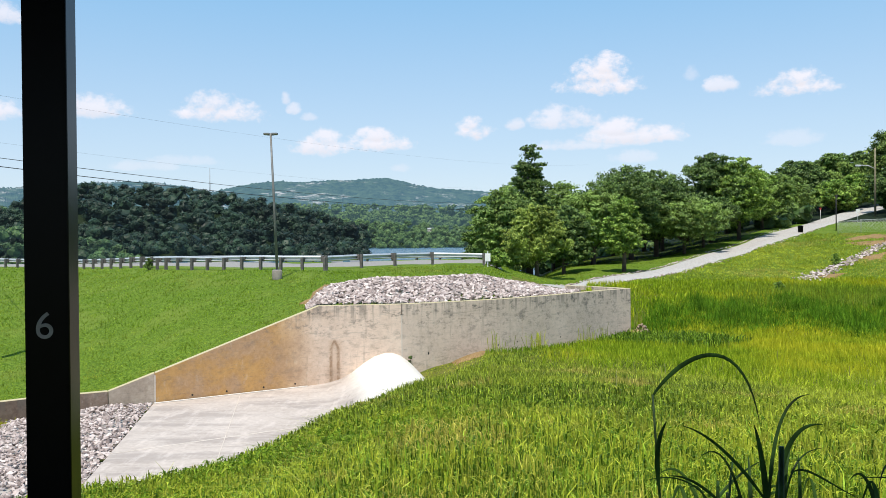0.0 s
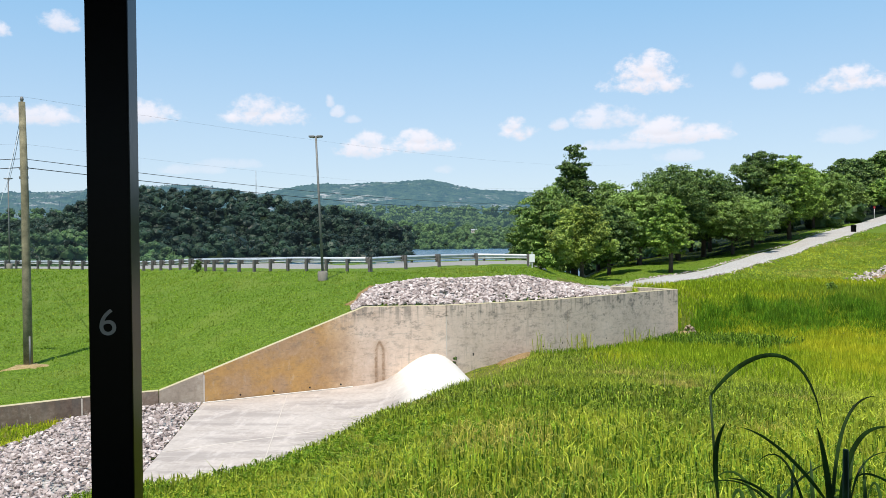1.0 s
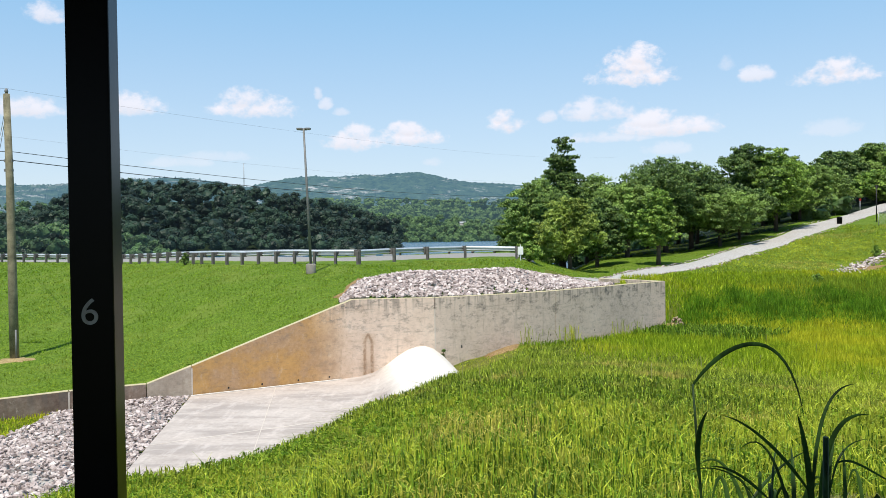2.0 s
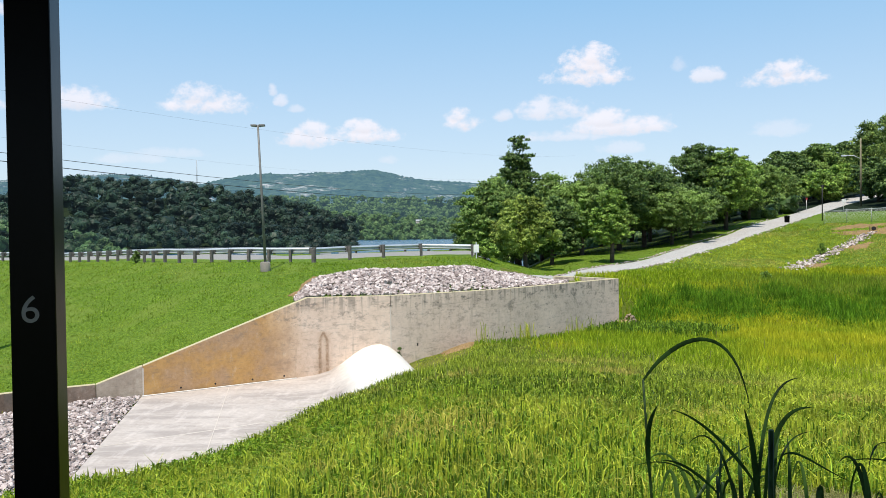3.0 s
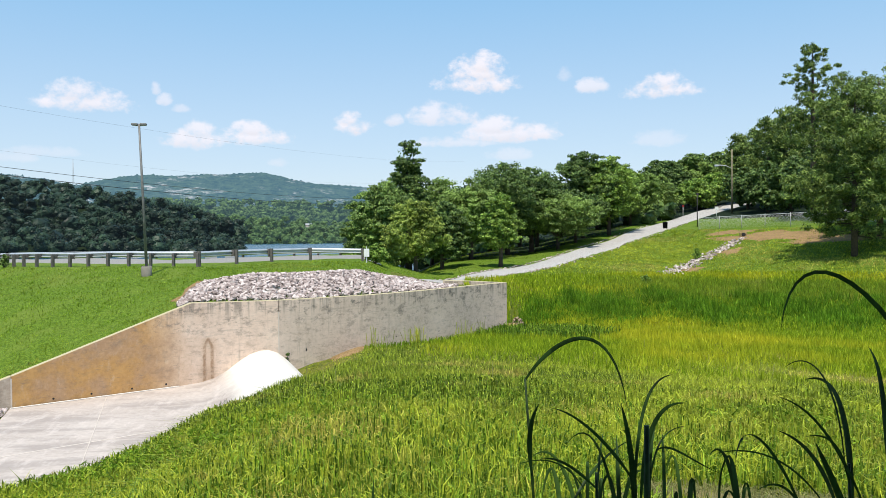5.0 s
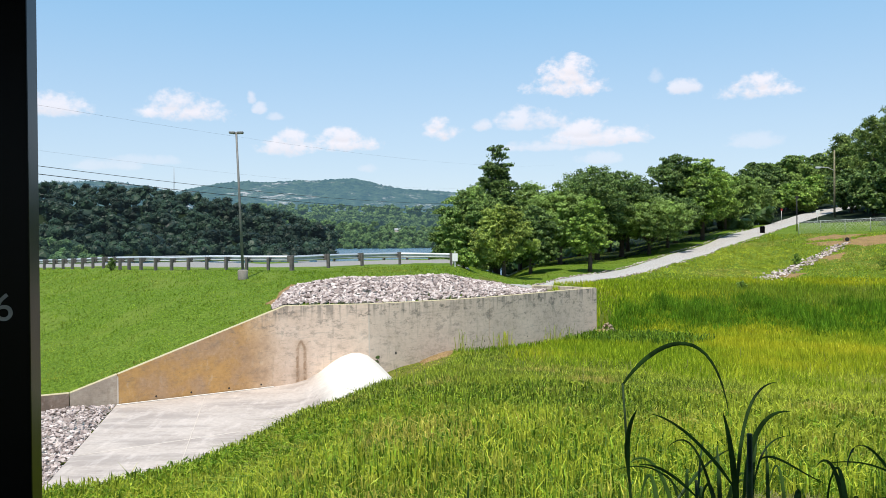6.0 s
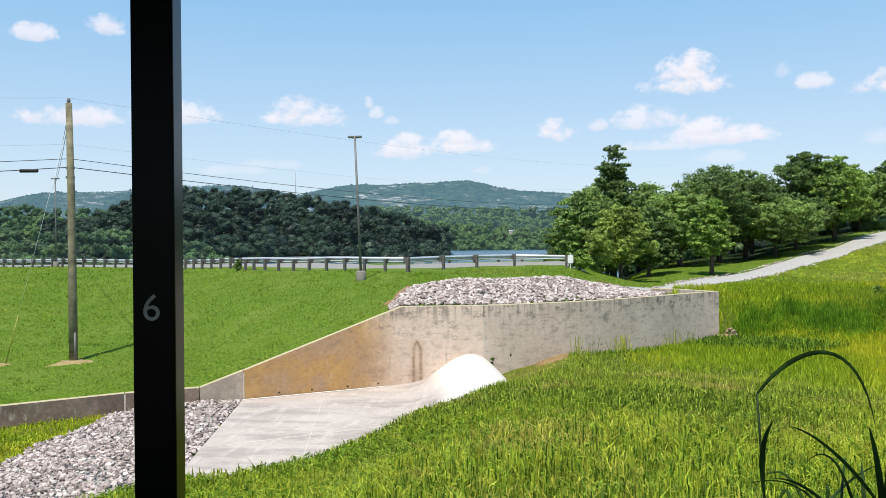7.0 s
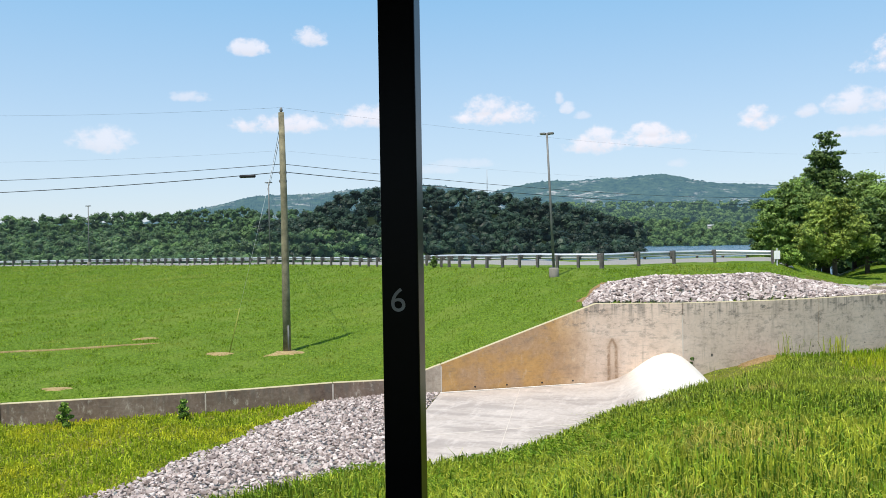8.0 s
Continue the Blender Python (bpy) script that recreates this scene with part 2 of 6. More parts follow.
CONCRETE = concrete("weathered_concrete", True, [(.30, (.50, .385, .30)), (.50, (.65, .512, .41)), (.72, (.75, .61, .50))], grime=.24)
GREYCONC = concrete("grey_wall_concrete", False, [(.30, (.42, .335, .265)), (.50, (.59, .475, .385)), (.72, (.70, .575, .475))], grime=.34)
DIRTY = concrete("dark_stained_concrete", False, [(.30, (.10, .066, .05)), (.50, (.21, .15, .115)), (.72, (.38, .30, .245))], -.45, .5)
MIDCONC = concrete("grey_stained_concrete", False, [(.30, (.22, .175, .135)), (.50, (.38, .31, .245)), (.72, (.52, .44, .36))])
m, n = material("worn_weir_concrete")
p = place(n)
sep = n.n("SeparateXYZ")
n.put(sep.inputs[0], p)
f, g = n.noise(p, .55, 5, .6), n.noise(p, 7, 5, .65)
clean = n.step(n.math("ADD", sep.outputs[2], n.math("MULTIPLY", n.math("SUBTRACT", f, .5), .35)), .12, .55)
drag = n.noise(n.vmath("MULTIPLY", p, (.28, 1.1, 1)), 1.1, 6, .72)
low = n.ramp(n.math("ADD", n.math("MULTIPLY", f, .5), n.math("MULTIPLY", g, .5)), [(.3, (.34, .29, .25)), (.52, (.46, .40, .35)), (.72, (.56, .50, .445))])
low = n.mix(n.math("MULTIPLY", n.step(drag, .46, .62), .6), low, (.27, .235, .21))
wash = n.noise(n.vmath("MULTIPLY", p, (2.2, .55, 1)), 1.1, 5, .7)
low = n.mix(n.math("MULTIPLY", n.step(wash, .50, .68), .38), low, (.66, .585, .525))
c = n.mix(clean, low, n.ramp(g, [(.3, (.62, .575, .50)), (.7, (.72, .67, .60))]))
WEIR = finish(m, n, principled(n, c, .85, 0, .25), g, .3, .015)
PALE = plain("clean_pale_concrete", (.60, .57, .51), (.72, .69, .63), 2.5, .85)
JOINT = plain("worn_joint_filler", (.46, .40, .34), (.62, .55, .48), 2.0, .85)
GALV = plain("galvanised_steel", (.56, .57, .57), (.70, .71, .71), 3, .5, .25)
BEAM = plain("weathered_galvanised_beam", (.42, .44, .45), (.58, .60, .61), 3, .42, .45)
TIMBER = plain("grey_timber_post", (.07, .064, .06), (.17, .155, .145), 5, .9)
POLE = plain("weathered_pole_wood", (.085, .08, .05), (.31, .275, .175), 3.5, .9)
STEELPOLE = plain("grey_painted_pole", (.12, .12, .116), (.22, .22, .212), 3, .6, .2)
BLACK = plain("black_powder_coat", (.0015, .0015, .002), (.003, .003, .004), 12, .28, 0, .03, .075)
CABLE = plain("black_cable", (.012, .012, .014), (.025, .025, .028), 8, .6)
BARK = plain("tree_bark", (.05, .038, .028), (.12, .095, .07), 4, .95, 0, .8)
GRAVEL = soil("gravel_road", (.27, .258, .24), (.50, .48, .45), (.37, .345, .31), .25, 12)
FOOTING = plain("grey_footing", (.20, .18, .15), (.31, .28, .24), 3, .9)
ASPHALT = soil("pale_asphalt", (.22, .215, .20), (.30, .29, .27), (.26, .25, .23), .2, 18)
WHITE = plain("white_paint", (.70, .70, .68), (.82, .82, .80), 3, .6)
GREYMETAL = plain("grey_sign_back", (.30, .31, .31), (.40, .41, .41), 4, .5, .3)
YELLOW = plain("yellow_plastic", (.26, .28, .05), (.34, .35, .07), 3, .5)
RED = plain("red_sign_paint", (.28, .03, .03), (.34, .05, .04), 4, .5)
DARKROOF = plain("dark_soffit", (.02, .02, .02), (.04, .04, .04), 2, .8)
DIGIT = plain("grey_digit", (.26, .26, .26), (.33, .33, .33), 20, .6)
m, n = material("riprap_stone")
p = n.n("TexCoord").outputs["Object"]
oi = n.n("ObjectInfo").outputs["Random"]
isl = n.n("NewGeometry").outputs["Random Per Island"]
rnd = n.math("FRACT", n.math("ADD", oi, isl))
g = n.noise(place(n), 9, 4, .6)
c = n.ramp(rnd, [(0, (.17, .132, .119)), (.3, (.345, .28, .255)), (.7, (.485, .408, .378)), (1, (.66, .58, .535))])
c = n.mix(n.math("MULTIPLY", n.step(g, .5, .7), .35), c, (.17, .14, .12))
STONE = finish(m, n, principled(n, c, .9, 0, .25), g, .5, .03)
TANSTONE = plain("tan_field_stone", (.16, .12, .075), (.36, .285, .19), 4, .9)


def foliage(name, dark, light, tint=None):
    # tuft puts lit leaf clumps and dark gaps into the crown's colour
    return leaf(name, dark, light, .12, tint, .12, None, .3, .5, tuft=.30, tuft_scale=.6, gloss=.2)


OAK = foliage("broadleaf_foliage", (.045, .095, .022), (.30, .43, .105), (.23, .34, .075))
YELLOWLEAF = foliage("yellowing_foliage", (.055, .105, .020), (.42, .49, .09), (.27, .37, .07))
LIGHTLEAF = foliage("bright_foliage", (.065, .14, .020), (.39, .55, .10))
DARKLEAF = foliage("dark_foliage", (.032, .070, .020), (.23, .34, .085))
PINE = foliage("pine_needles", (.045, .092, .022), (.31, .41, .09))
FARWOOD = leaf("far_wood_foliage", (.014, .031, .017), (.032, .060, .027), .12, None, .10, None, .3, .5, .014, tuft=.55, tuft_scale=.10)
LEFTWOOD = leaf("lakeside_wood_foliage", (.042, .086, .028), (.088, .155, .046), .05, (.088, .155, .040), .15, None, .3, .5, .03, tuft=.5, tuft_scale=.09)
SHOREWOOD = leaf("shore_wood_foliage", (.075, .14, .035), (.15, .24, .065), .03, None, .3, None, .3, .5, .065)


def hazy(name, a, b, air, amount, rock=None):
    """Wooded hills far off; summer haze is put in as a bluish glow."""
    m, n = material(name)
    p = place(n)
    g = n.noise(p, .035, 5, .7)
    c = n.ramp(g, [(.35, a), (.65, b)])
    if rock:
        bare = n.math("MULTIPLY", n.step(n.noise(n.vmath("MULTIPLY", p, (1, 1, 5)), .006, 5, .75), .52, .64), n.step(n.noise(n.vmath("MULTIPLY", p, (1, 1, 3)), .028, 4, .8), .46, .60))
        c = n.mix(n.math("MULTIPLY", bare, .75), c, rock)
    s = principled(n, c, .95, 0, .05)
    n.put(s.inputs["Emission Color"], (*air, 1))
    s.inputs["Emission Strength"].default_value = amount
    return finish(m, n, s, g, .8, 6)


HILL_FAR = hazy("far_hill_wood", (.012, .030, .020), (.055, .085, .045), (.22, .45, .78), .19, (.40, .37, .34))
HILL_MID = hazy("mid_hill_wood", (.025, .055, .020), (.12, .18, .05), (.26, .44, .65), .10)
m, n = material("lake_water")
w1 = n.noise(n.vmath("MULTIPLY", place(n), (1, .35, 1)), .8, 4, .6)
s = principled(n, (.02, .07, .12), .2, 0, .4)
WATER = finish(m, n, s, w1, .9, .6)


# ---- building helpers ----
def part(name, bm, mat, parent=None, label=""):
    """Link a bmesh as one mesh object, under a thing if one is given."""
    me = bpy.data.meshes.new(name)
    bm.to_mesh(me)
    bm.free()
    me.materials.append(mat)
    ob = new(name, me)
    ob.parent = parent
    if label:
        ob["label"] = label
    return ob


def arrays(name, verts, faces, mats, parent=None, index=None, smooth=False):
    """Link a mesh from vertex and face arrays (all faces with the same number of corners)."""
    me = bpy.data.meshes.new(name)
    v, f = np.asarray(verts, np.float32), np.asarray(faces, np.int32)
    k = f.shape[1]
    me.vertices.add(len(v))
    me.vertices.foreach_set("co", v.ravel())
    me.loops.add(f.size)
    me.loops.foreach_set("vertex_index", f.ravel())
    me.polygons.add(len(f))
    me.polygons.foreach_set("loop_start", np.arange(0, f.size, k, dtype=np.int32))
    if index is not None:
        me.polygons.foreach_set("material_index", np.asarray(index, np.int32))
    me.polygons.foreach_set("use_smooth", np.full(len(f), smooth))
    me.update(calc_edges=True)
    me.validate()
    for mt in mats:
        me.materials.append(mt)
    ob = new(name, me)
    ob.parent = parent
    return ob


def thing(name, at=(0, 0, 0), turn=0):
    ob = new(name)
    ob.matrix_world = pose(*at, 0, 0, turn)
    ob.empty_display_size = .1
    return ob


def box(bm, lo, hi, bevel=0.0, m=None):
    """A box between two corners, with broken edges if asked."""
    r = bmesh.ops.create_cube(bm, size=1)
    vs = r["verts"]
    for v in vs:
        v.co = Vector([lo[i] + (v.co[i] + .5) * (hi[i] - lo[i]) for i in range(3)])
    if bevel:
        es = list({e for v in vs for e in v.link_edges})
        vs = bmesh.ops.bevel(bm, geom=es, offset=bevel, segments=2, affect="EDGES", profile=.6)["verts"]
    if m is not None:
        bmesh.ops.transform(bm, matrix=m, verts=list({v for v in vs}))
    return bm


def tube(bm, pts, radii, sides=8):
    """A tapering tube along points, closed at both ends."""
    rings = []
    pts = [Vector(q) for q in pts]
    for i, q in enumerate(pts):
        d = (pts[min(i + 1, len(pts) - 1)] - pts[max(i - 1, 0)]).normalized()
        a = d.orthogonal().normalized() if abs(d.z) < .95 else Vector((1, 0, 0))
        a = (a - d * a.dot(d)).normalized()
        b = d.cross(a)
        rings.append([bm.verts.new(q + (a * math.cos(k * math.tau / sides) + b * math.sin(k * math.tau / sides)) * radii[i]) for k in range(sides)])
    for r0, r1 in zip(rings, rings[1:]):
        for k in range(sides):
            f = bm.faces.new((r0[k], r0[(k + 1) % sides], r1[(k + 1) % sides], r1[k]))
            f.smooth = True
    bm.faces.new(rings[0][::-1])
    bm.faces.new(rings[-1])
    return bm


def sag(a, b, drop, count=24):
    a, b = Vector(a), Vector(b)
    return [a.lerp(b, k / count) - Vector((0, 0, 4 * drop * (k / count) * (1 - k / count))) for k in range(count + 1)]


def polar(az, d, z=0.0):
    return Vector((d * math.sin(radians(az)), d * math.cos(radians(az)), z))


# ---- the ground: one sheet of rings round the viewpoint ----
# spillway wall in plan, downstream end to upstream end, with the height of its top
WALL = [(-24.5, 17.4, .42), (-21.3, 19.62, .45), (-16.2, 22.9, .45), (-12.92, 25.5, .47), (-10.85, 26.5, .50), (-9.56, 27.1, .985),
        (-4.68, 30.34, 2.885), (-1.745, 31.58, 2.83), (1.3, 33.4, 2.825), (3.1, 34.8, 2.825), (5.2, 36.9, 2.825), (7.1, 39.0, 2.825), (8.9, 40.7, 2.825)]
# the upstream half is one smooth curve
BEND = [np.array(q) for q in WALL[7:]]
CURVE = []
for k in range(5):
    p0, p1, p2, p3 = BEND[max(k - 1, 0)], BEND[k], BEND[k + 1], BEND[min(k + 2, 5)]
    for j in range(4):
        t = j / 4
        CURVE.append(tuple(.5 * (2 * p1 + (p2 - p0) * t + (2 * p0 - 5 * p1 + 4 * p2 - p3) * t * t + (3 * p1 - p0 - 3 * p2 + p3) * t ** 3)))
WALL = WALL[:7] + CURVE + WALL[12:]
WAZ = [math.degrees(math.atan2(a, b)) for a, b, _ in WALL]
WZ = [c for _, _, c in WALL]


def wall_dist(az):
    """Distance to the wall's face along an azimuth, straight between its corners."""
    az = np.asarray(az, float)
    i = np.clip(np.searchsorted(WAZ, az) - 1, 0, len(WALL) - 2)
    P = np.array(WALL)[:, :2]
    a, b = P[i], P[i + 1]
    s, c = np.sin(np.radians(az)), np.cos(np.radians(az))
    e = b - a
    return (a[..., 0] * e[..., 1] - a[..., 1] * e[..., 0]) / (s * e[..., 1] - c * e[..., 0])


def rings(az):
    """Distances and heights of the ground's rings at the azimuths az (degrees)."""
    az = np.asarray(az, float)
    one = np.ones_like(az)

    def I(xs, ys):
        return np.interp(az, xs, ys)
    L = az < 12.55
    # berm in front of the viewpoint
    de = I([-62, -45, -31, -20, -10.6, -4.4, -2, 1.0, 4, 12.6, 60], [7, 8, 9, 11, 14, 18, 20, 21, 21, 21, 21])
    ee = I([-62, -40, -31, -26.5, -20, -15, -10.6, -7.5, -4.4, -2.1, 0, 2, 8, 12.6, 60], [17.2, 16.6, 16.0, 15.2, 14.8, 14.0, 12.45, 11.0, 10.05, 9.2, 8.8, 8.5, 8.5, 8.8, 9.2])
    ze = EYE - de * np.tan(np.radians(ee)) - .12
    zf = I([-60, -30, -22, -9.5, -6, -3.5, -2.4, -1, 2.2, 8, 12.6, 20, 60], [-.25, -.22, -.12, -.12, -.12, -.1, .1, .35, .62, .42, .42, .5, .5])
    low = I([-60, -9, -2.0, 2, 6], [-.25, -.12, .0, 1.0, 1.2])
    dw = np.where(L, wall_dist(np.clip(az, -54, 12.5)), 42)
    zw = I(WAZ, WZ)
    dt = np.where(az < .5, np.minimum(de + 1.4 * (ze - low), dw - 1.5), 29)
    zt = np.where(az < .5, low, I([.5, 1.5, 3, 60], [.6, .8, 1.2, 1.2]))
    back = I([-60, 9.6, 11.6, 12.6], [0, 0, 1, 1])         # behind the wall's return the field lies low
    zb = (zw - .07) * (1 - back) + .75 * back
    zb = np.where(L, zb, .55)
    # mound behind the high wall, then the dam's crest with its road
    crest_d = I([-62, -47, -42, -30.7, -23.8, -20.3, -18.3, -12.6, -8.2, -4, .25, 2.3, 4], [150, 122, 110, 79, 66, 55, 50, 45.3, 43.8, 47, 51, 51, 52])
    crest_e = I([-62, -47, -42, -30.7, -23.8, -20.3, -18.3, -12.6, -8.2, -4, .25, 2.3, 4], [1.0, 1.04, 1.1, 1.32, 1.61, 1.70, 1.80, 1.92, 2.03, 1.85, 1.72, 1.75, 2.1])
    crest_z = EYE - crest_d * np.tan(np.radians(crest_e))
    # on the right: field toe, foot of the gravel drive, its far edge, the hill behind
    toe_d = I([4, 9, 12.6, 17, 22, 27, 33, 60], [53, 54, 54, 64, 68, 70, 68, 62])
    toe_e = I([4, 9, 12.6, 17, 22, 27, 33, 60], [3.4, 3.2, 3.05, 2.95, 2.85, 2.8, 2.85, 2.9])
    road_d = I([4, 6, 9.9, 13.6, 17.2, 19.5, 20.6, 22.9, 25.2, 28, 31, 35, 60], [54, 55, 57, 62, 75, 84, 89, 101, 95, 90, 88, 84, 78])
    road_e = I([4, 6, 9.9, 13.6, 17.2, 19.5, 20.6, 22.9, 25.2, 28, 31, 35, 60], [3.3, 3.2, 2.85, 2.56, 1.45, .9, .40, -.24, -.25, -.22, -.32, -.40, -.6])
    b = np.clip((az - 2.2) / 6.5, 0, 1)
    b = b * b * (3 - 2 * b)                                 # from the dam's crest over to the right bank

    def over(p, q):
        return p * (1 - b) + q * b
    mid_d, mid_z = over(crest_d, toe_d), over(crest_z, EYE - toe_d * np.tan(np.radians(toe_e)))
    far_d, far_z = over(crest_d + 14, road_d + 4), over(crest_z - I([-32, -24, -20, 4], [.05, -.06, -.14, -.14]), EYE - road_d * np.tan(np.radians(road_e)))
    far_d = np.where(az > 9, road_d, far_d)
    hill_d = over(crest_d + 30, road_d + 18)
    hill_z = over(-1.5, far_z + I([4, 14, 20, 24, 60], [.3, .8, 1.6, 1.4, 1.8]))
    up_d = over(190, road_d + 80)
    up_z = over(-2.0, hill_z + I([3, 8, 14, 22, 30, 60], [-3, -1.0, 1.5, 5.5, 6, 7]))
    bd = np.where(L & (az > -9), dw + 5.0, dw + .4 * (mid_d - dw))
    bulge = I([-62, -9.5, -8, 6, 9.5, 12], [0, 0, .30, .30, .05, 0])
    t = np.clip((bd - dw) / (mid_d - dw), 0, 1)
    bz = np.where(L, (zb + (mid_z - zb) * (t ** .85)), zb + (mid_z - zb) * t) + bulge
    D = [.5 * one, 4 * one, de * .62, de, dt, np.where(L, dw + .06, dw), np.where(L, dw + .30, dw + 4), bd, mid_d, far_d, hill_d, up_d, 420 * one, 4500 * one]
    Z = [3.6 * one, 3.55 * one, 3.55 + (ze - 3.55) * .50, ze, zt, zf, np.where(L, zb, .6), bz, mid_z, far_z, hill_z, up_z, np.where(az < 4, -2.5, up_z + 2), np.where(az < 4, -3.0, 10.0)]
    D, Z = np.array(D), np.array(Z)
    # round behind the viewpoint: level ground
    rear = np.clip((np.abs(az) - 60) / 25, 0, 1)
    Z[1:8] = Z[1:8] * (1 - rear) + 3.5 * rear
    Z[8:] = Z[8:] * (1 - rear) + 3.4 * rear
    return D, Z


def ground_z(x, y):
    """Height of the ground at plan places."""
    x, y = np.atleast_1d(np.asarray(x, float)), np.atleast_1d(np.asarray(y, float))
    az, d = np.degrees(np.arctan2(x, y)), np.hypot(x, y)
    D, Z = rings(az)
    out = Z[0].copy()
    for i in range(len(D) - 1):
        t = np.clip((d - D[i]) / np.maximum(D[i + 1] - D[i], 1e-6), 0, 1)
        out = np.where(d >= D[i], Z[i] + (Z[i + 1] - Z[i]) * t, out)
    return out + ripple(x, y, d)


def ripple(x, y, d):
    a = np.sin(x * .9 + 1.3 * np.sin(y * .37)) * np.cos(y * .8 + .9 * np.sin(x * .41)) + .5 * np.sin(x * 2.3 + y * 1.1) * np.cos(y * 2.7 - x * .6)
    return a * .028 * np.clip((d - 3) / 6, 0, 1) * np.clip((140 - d) / 60, 0, 1)


def gz(x, y):
    return float(ground_z(x, y)[0])


def build_ground():
    az = np.concatenate([np.arange(-180, -62, 6.0), np.arange(-62, 62, .4), np.arange(62, 181, 6.0)])
    az = np.unique(np.concatenate([az, np.array(WAZ)]).round(4))
    D, Z = rings(az)
    sub = [3, 8, 16, 8, 16, 1, 16, 44, 10, 8, 8, 6, 6]
    zone = [0, 0, 0, 0, 0, 0, 1, 1, 1, 1, 2, 2, 2]
    rows_d, rows_z, zi = [], [], []
    for i, k in enumerate(sub):
        for j in range(k):
            rows_d.append(D[i] + (D[i + 1] - D[i]) * j / k)
            rows_z.append(Z[i] + (Z[i + 1] - Z[i]) * j / k)
            zi.append(zone[i])
    rows_d.append(D[-1])
    rows_z.append(Z[-1])
    d, z = np.array(rows_d), np.array(rows_z)
    x, y = d * np.sin(np.radians(az)), d * np.cos(np.radians(az))
    z = z + ripple(x, y, d) * (d > 1)
    nr, na = d.shape
    v = np.stack([x, y, z], -1).reshape(-1, 3)
    i, j = np.meshgrid(np.arange(nr - 1), np.arange(na - 1), indexing="ij")
    f = np.stack([i * na + j, (i + 1) * na + j, (i + 1) * na + j + 1, i * na + j + 1], -1).reshape(-1, 4)[:, ::-1]
    right = (az[:-1] > 4)[None, :] & np.isin(np.array(zi), (1,))[:, None]
    idx = np.repeat(np.array(zi)[:, None], na - 1, 1)
    idx = np.where(right & (np.arange(nr - 1) < sum(sub[:8]))[:, None], 0, idx)
    v = np.concatenate([v, [[0, 0, 3.6]]])
    ob = arrays("ground", v, f, [MEADOW_SOIL, LAWN_SOIL, FAR_SOIL_SHADE], index=idx.ravel(), smooth=True)
    return tagged(ob, "grassy dam embankment, meadow and low marsh field", "ground", kind="structure")


build_ground()


# ---- spillway: wall, slab and weir ----
def prism(name, plan, zlo, zhi, mat, parent, label="", bevel=.015):
    """An upright piece of concrete: plan corners, heights of the foot and of the top at each corner."""
    bm = bmesh.new()
    lo = [bm.verts.new((a, b, z)) for (a, b), z in zip(plan, zlo)]
    hi = [bm.verts.new((a, b, z)) for (a, b), z in zip(plan, zhi)]
    k = len(plan)
    bm.faces.new(lo[::-1])
    bm.faces.new(hi)
    for i in range(k):
        bm.faces.new((lo[i], lo[(i + 1) % k], hi[(i + 1) % k], hi[i]))
    bmesh.ops.recalc_face_normals(bm, faces=bm.faces)
    if bevel:
        bmesh.ops.bevel(bm, geom=list(bm.edges), offset=bevel, segments=1, affect="EDGES")
    return part(name, bm, mat, parent, label)


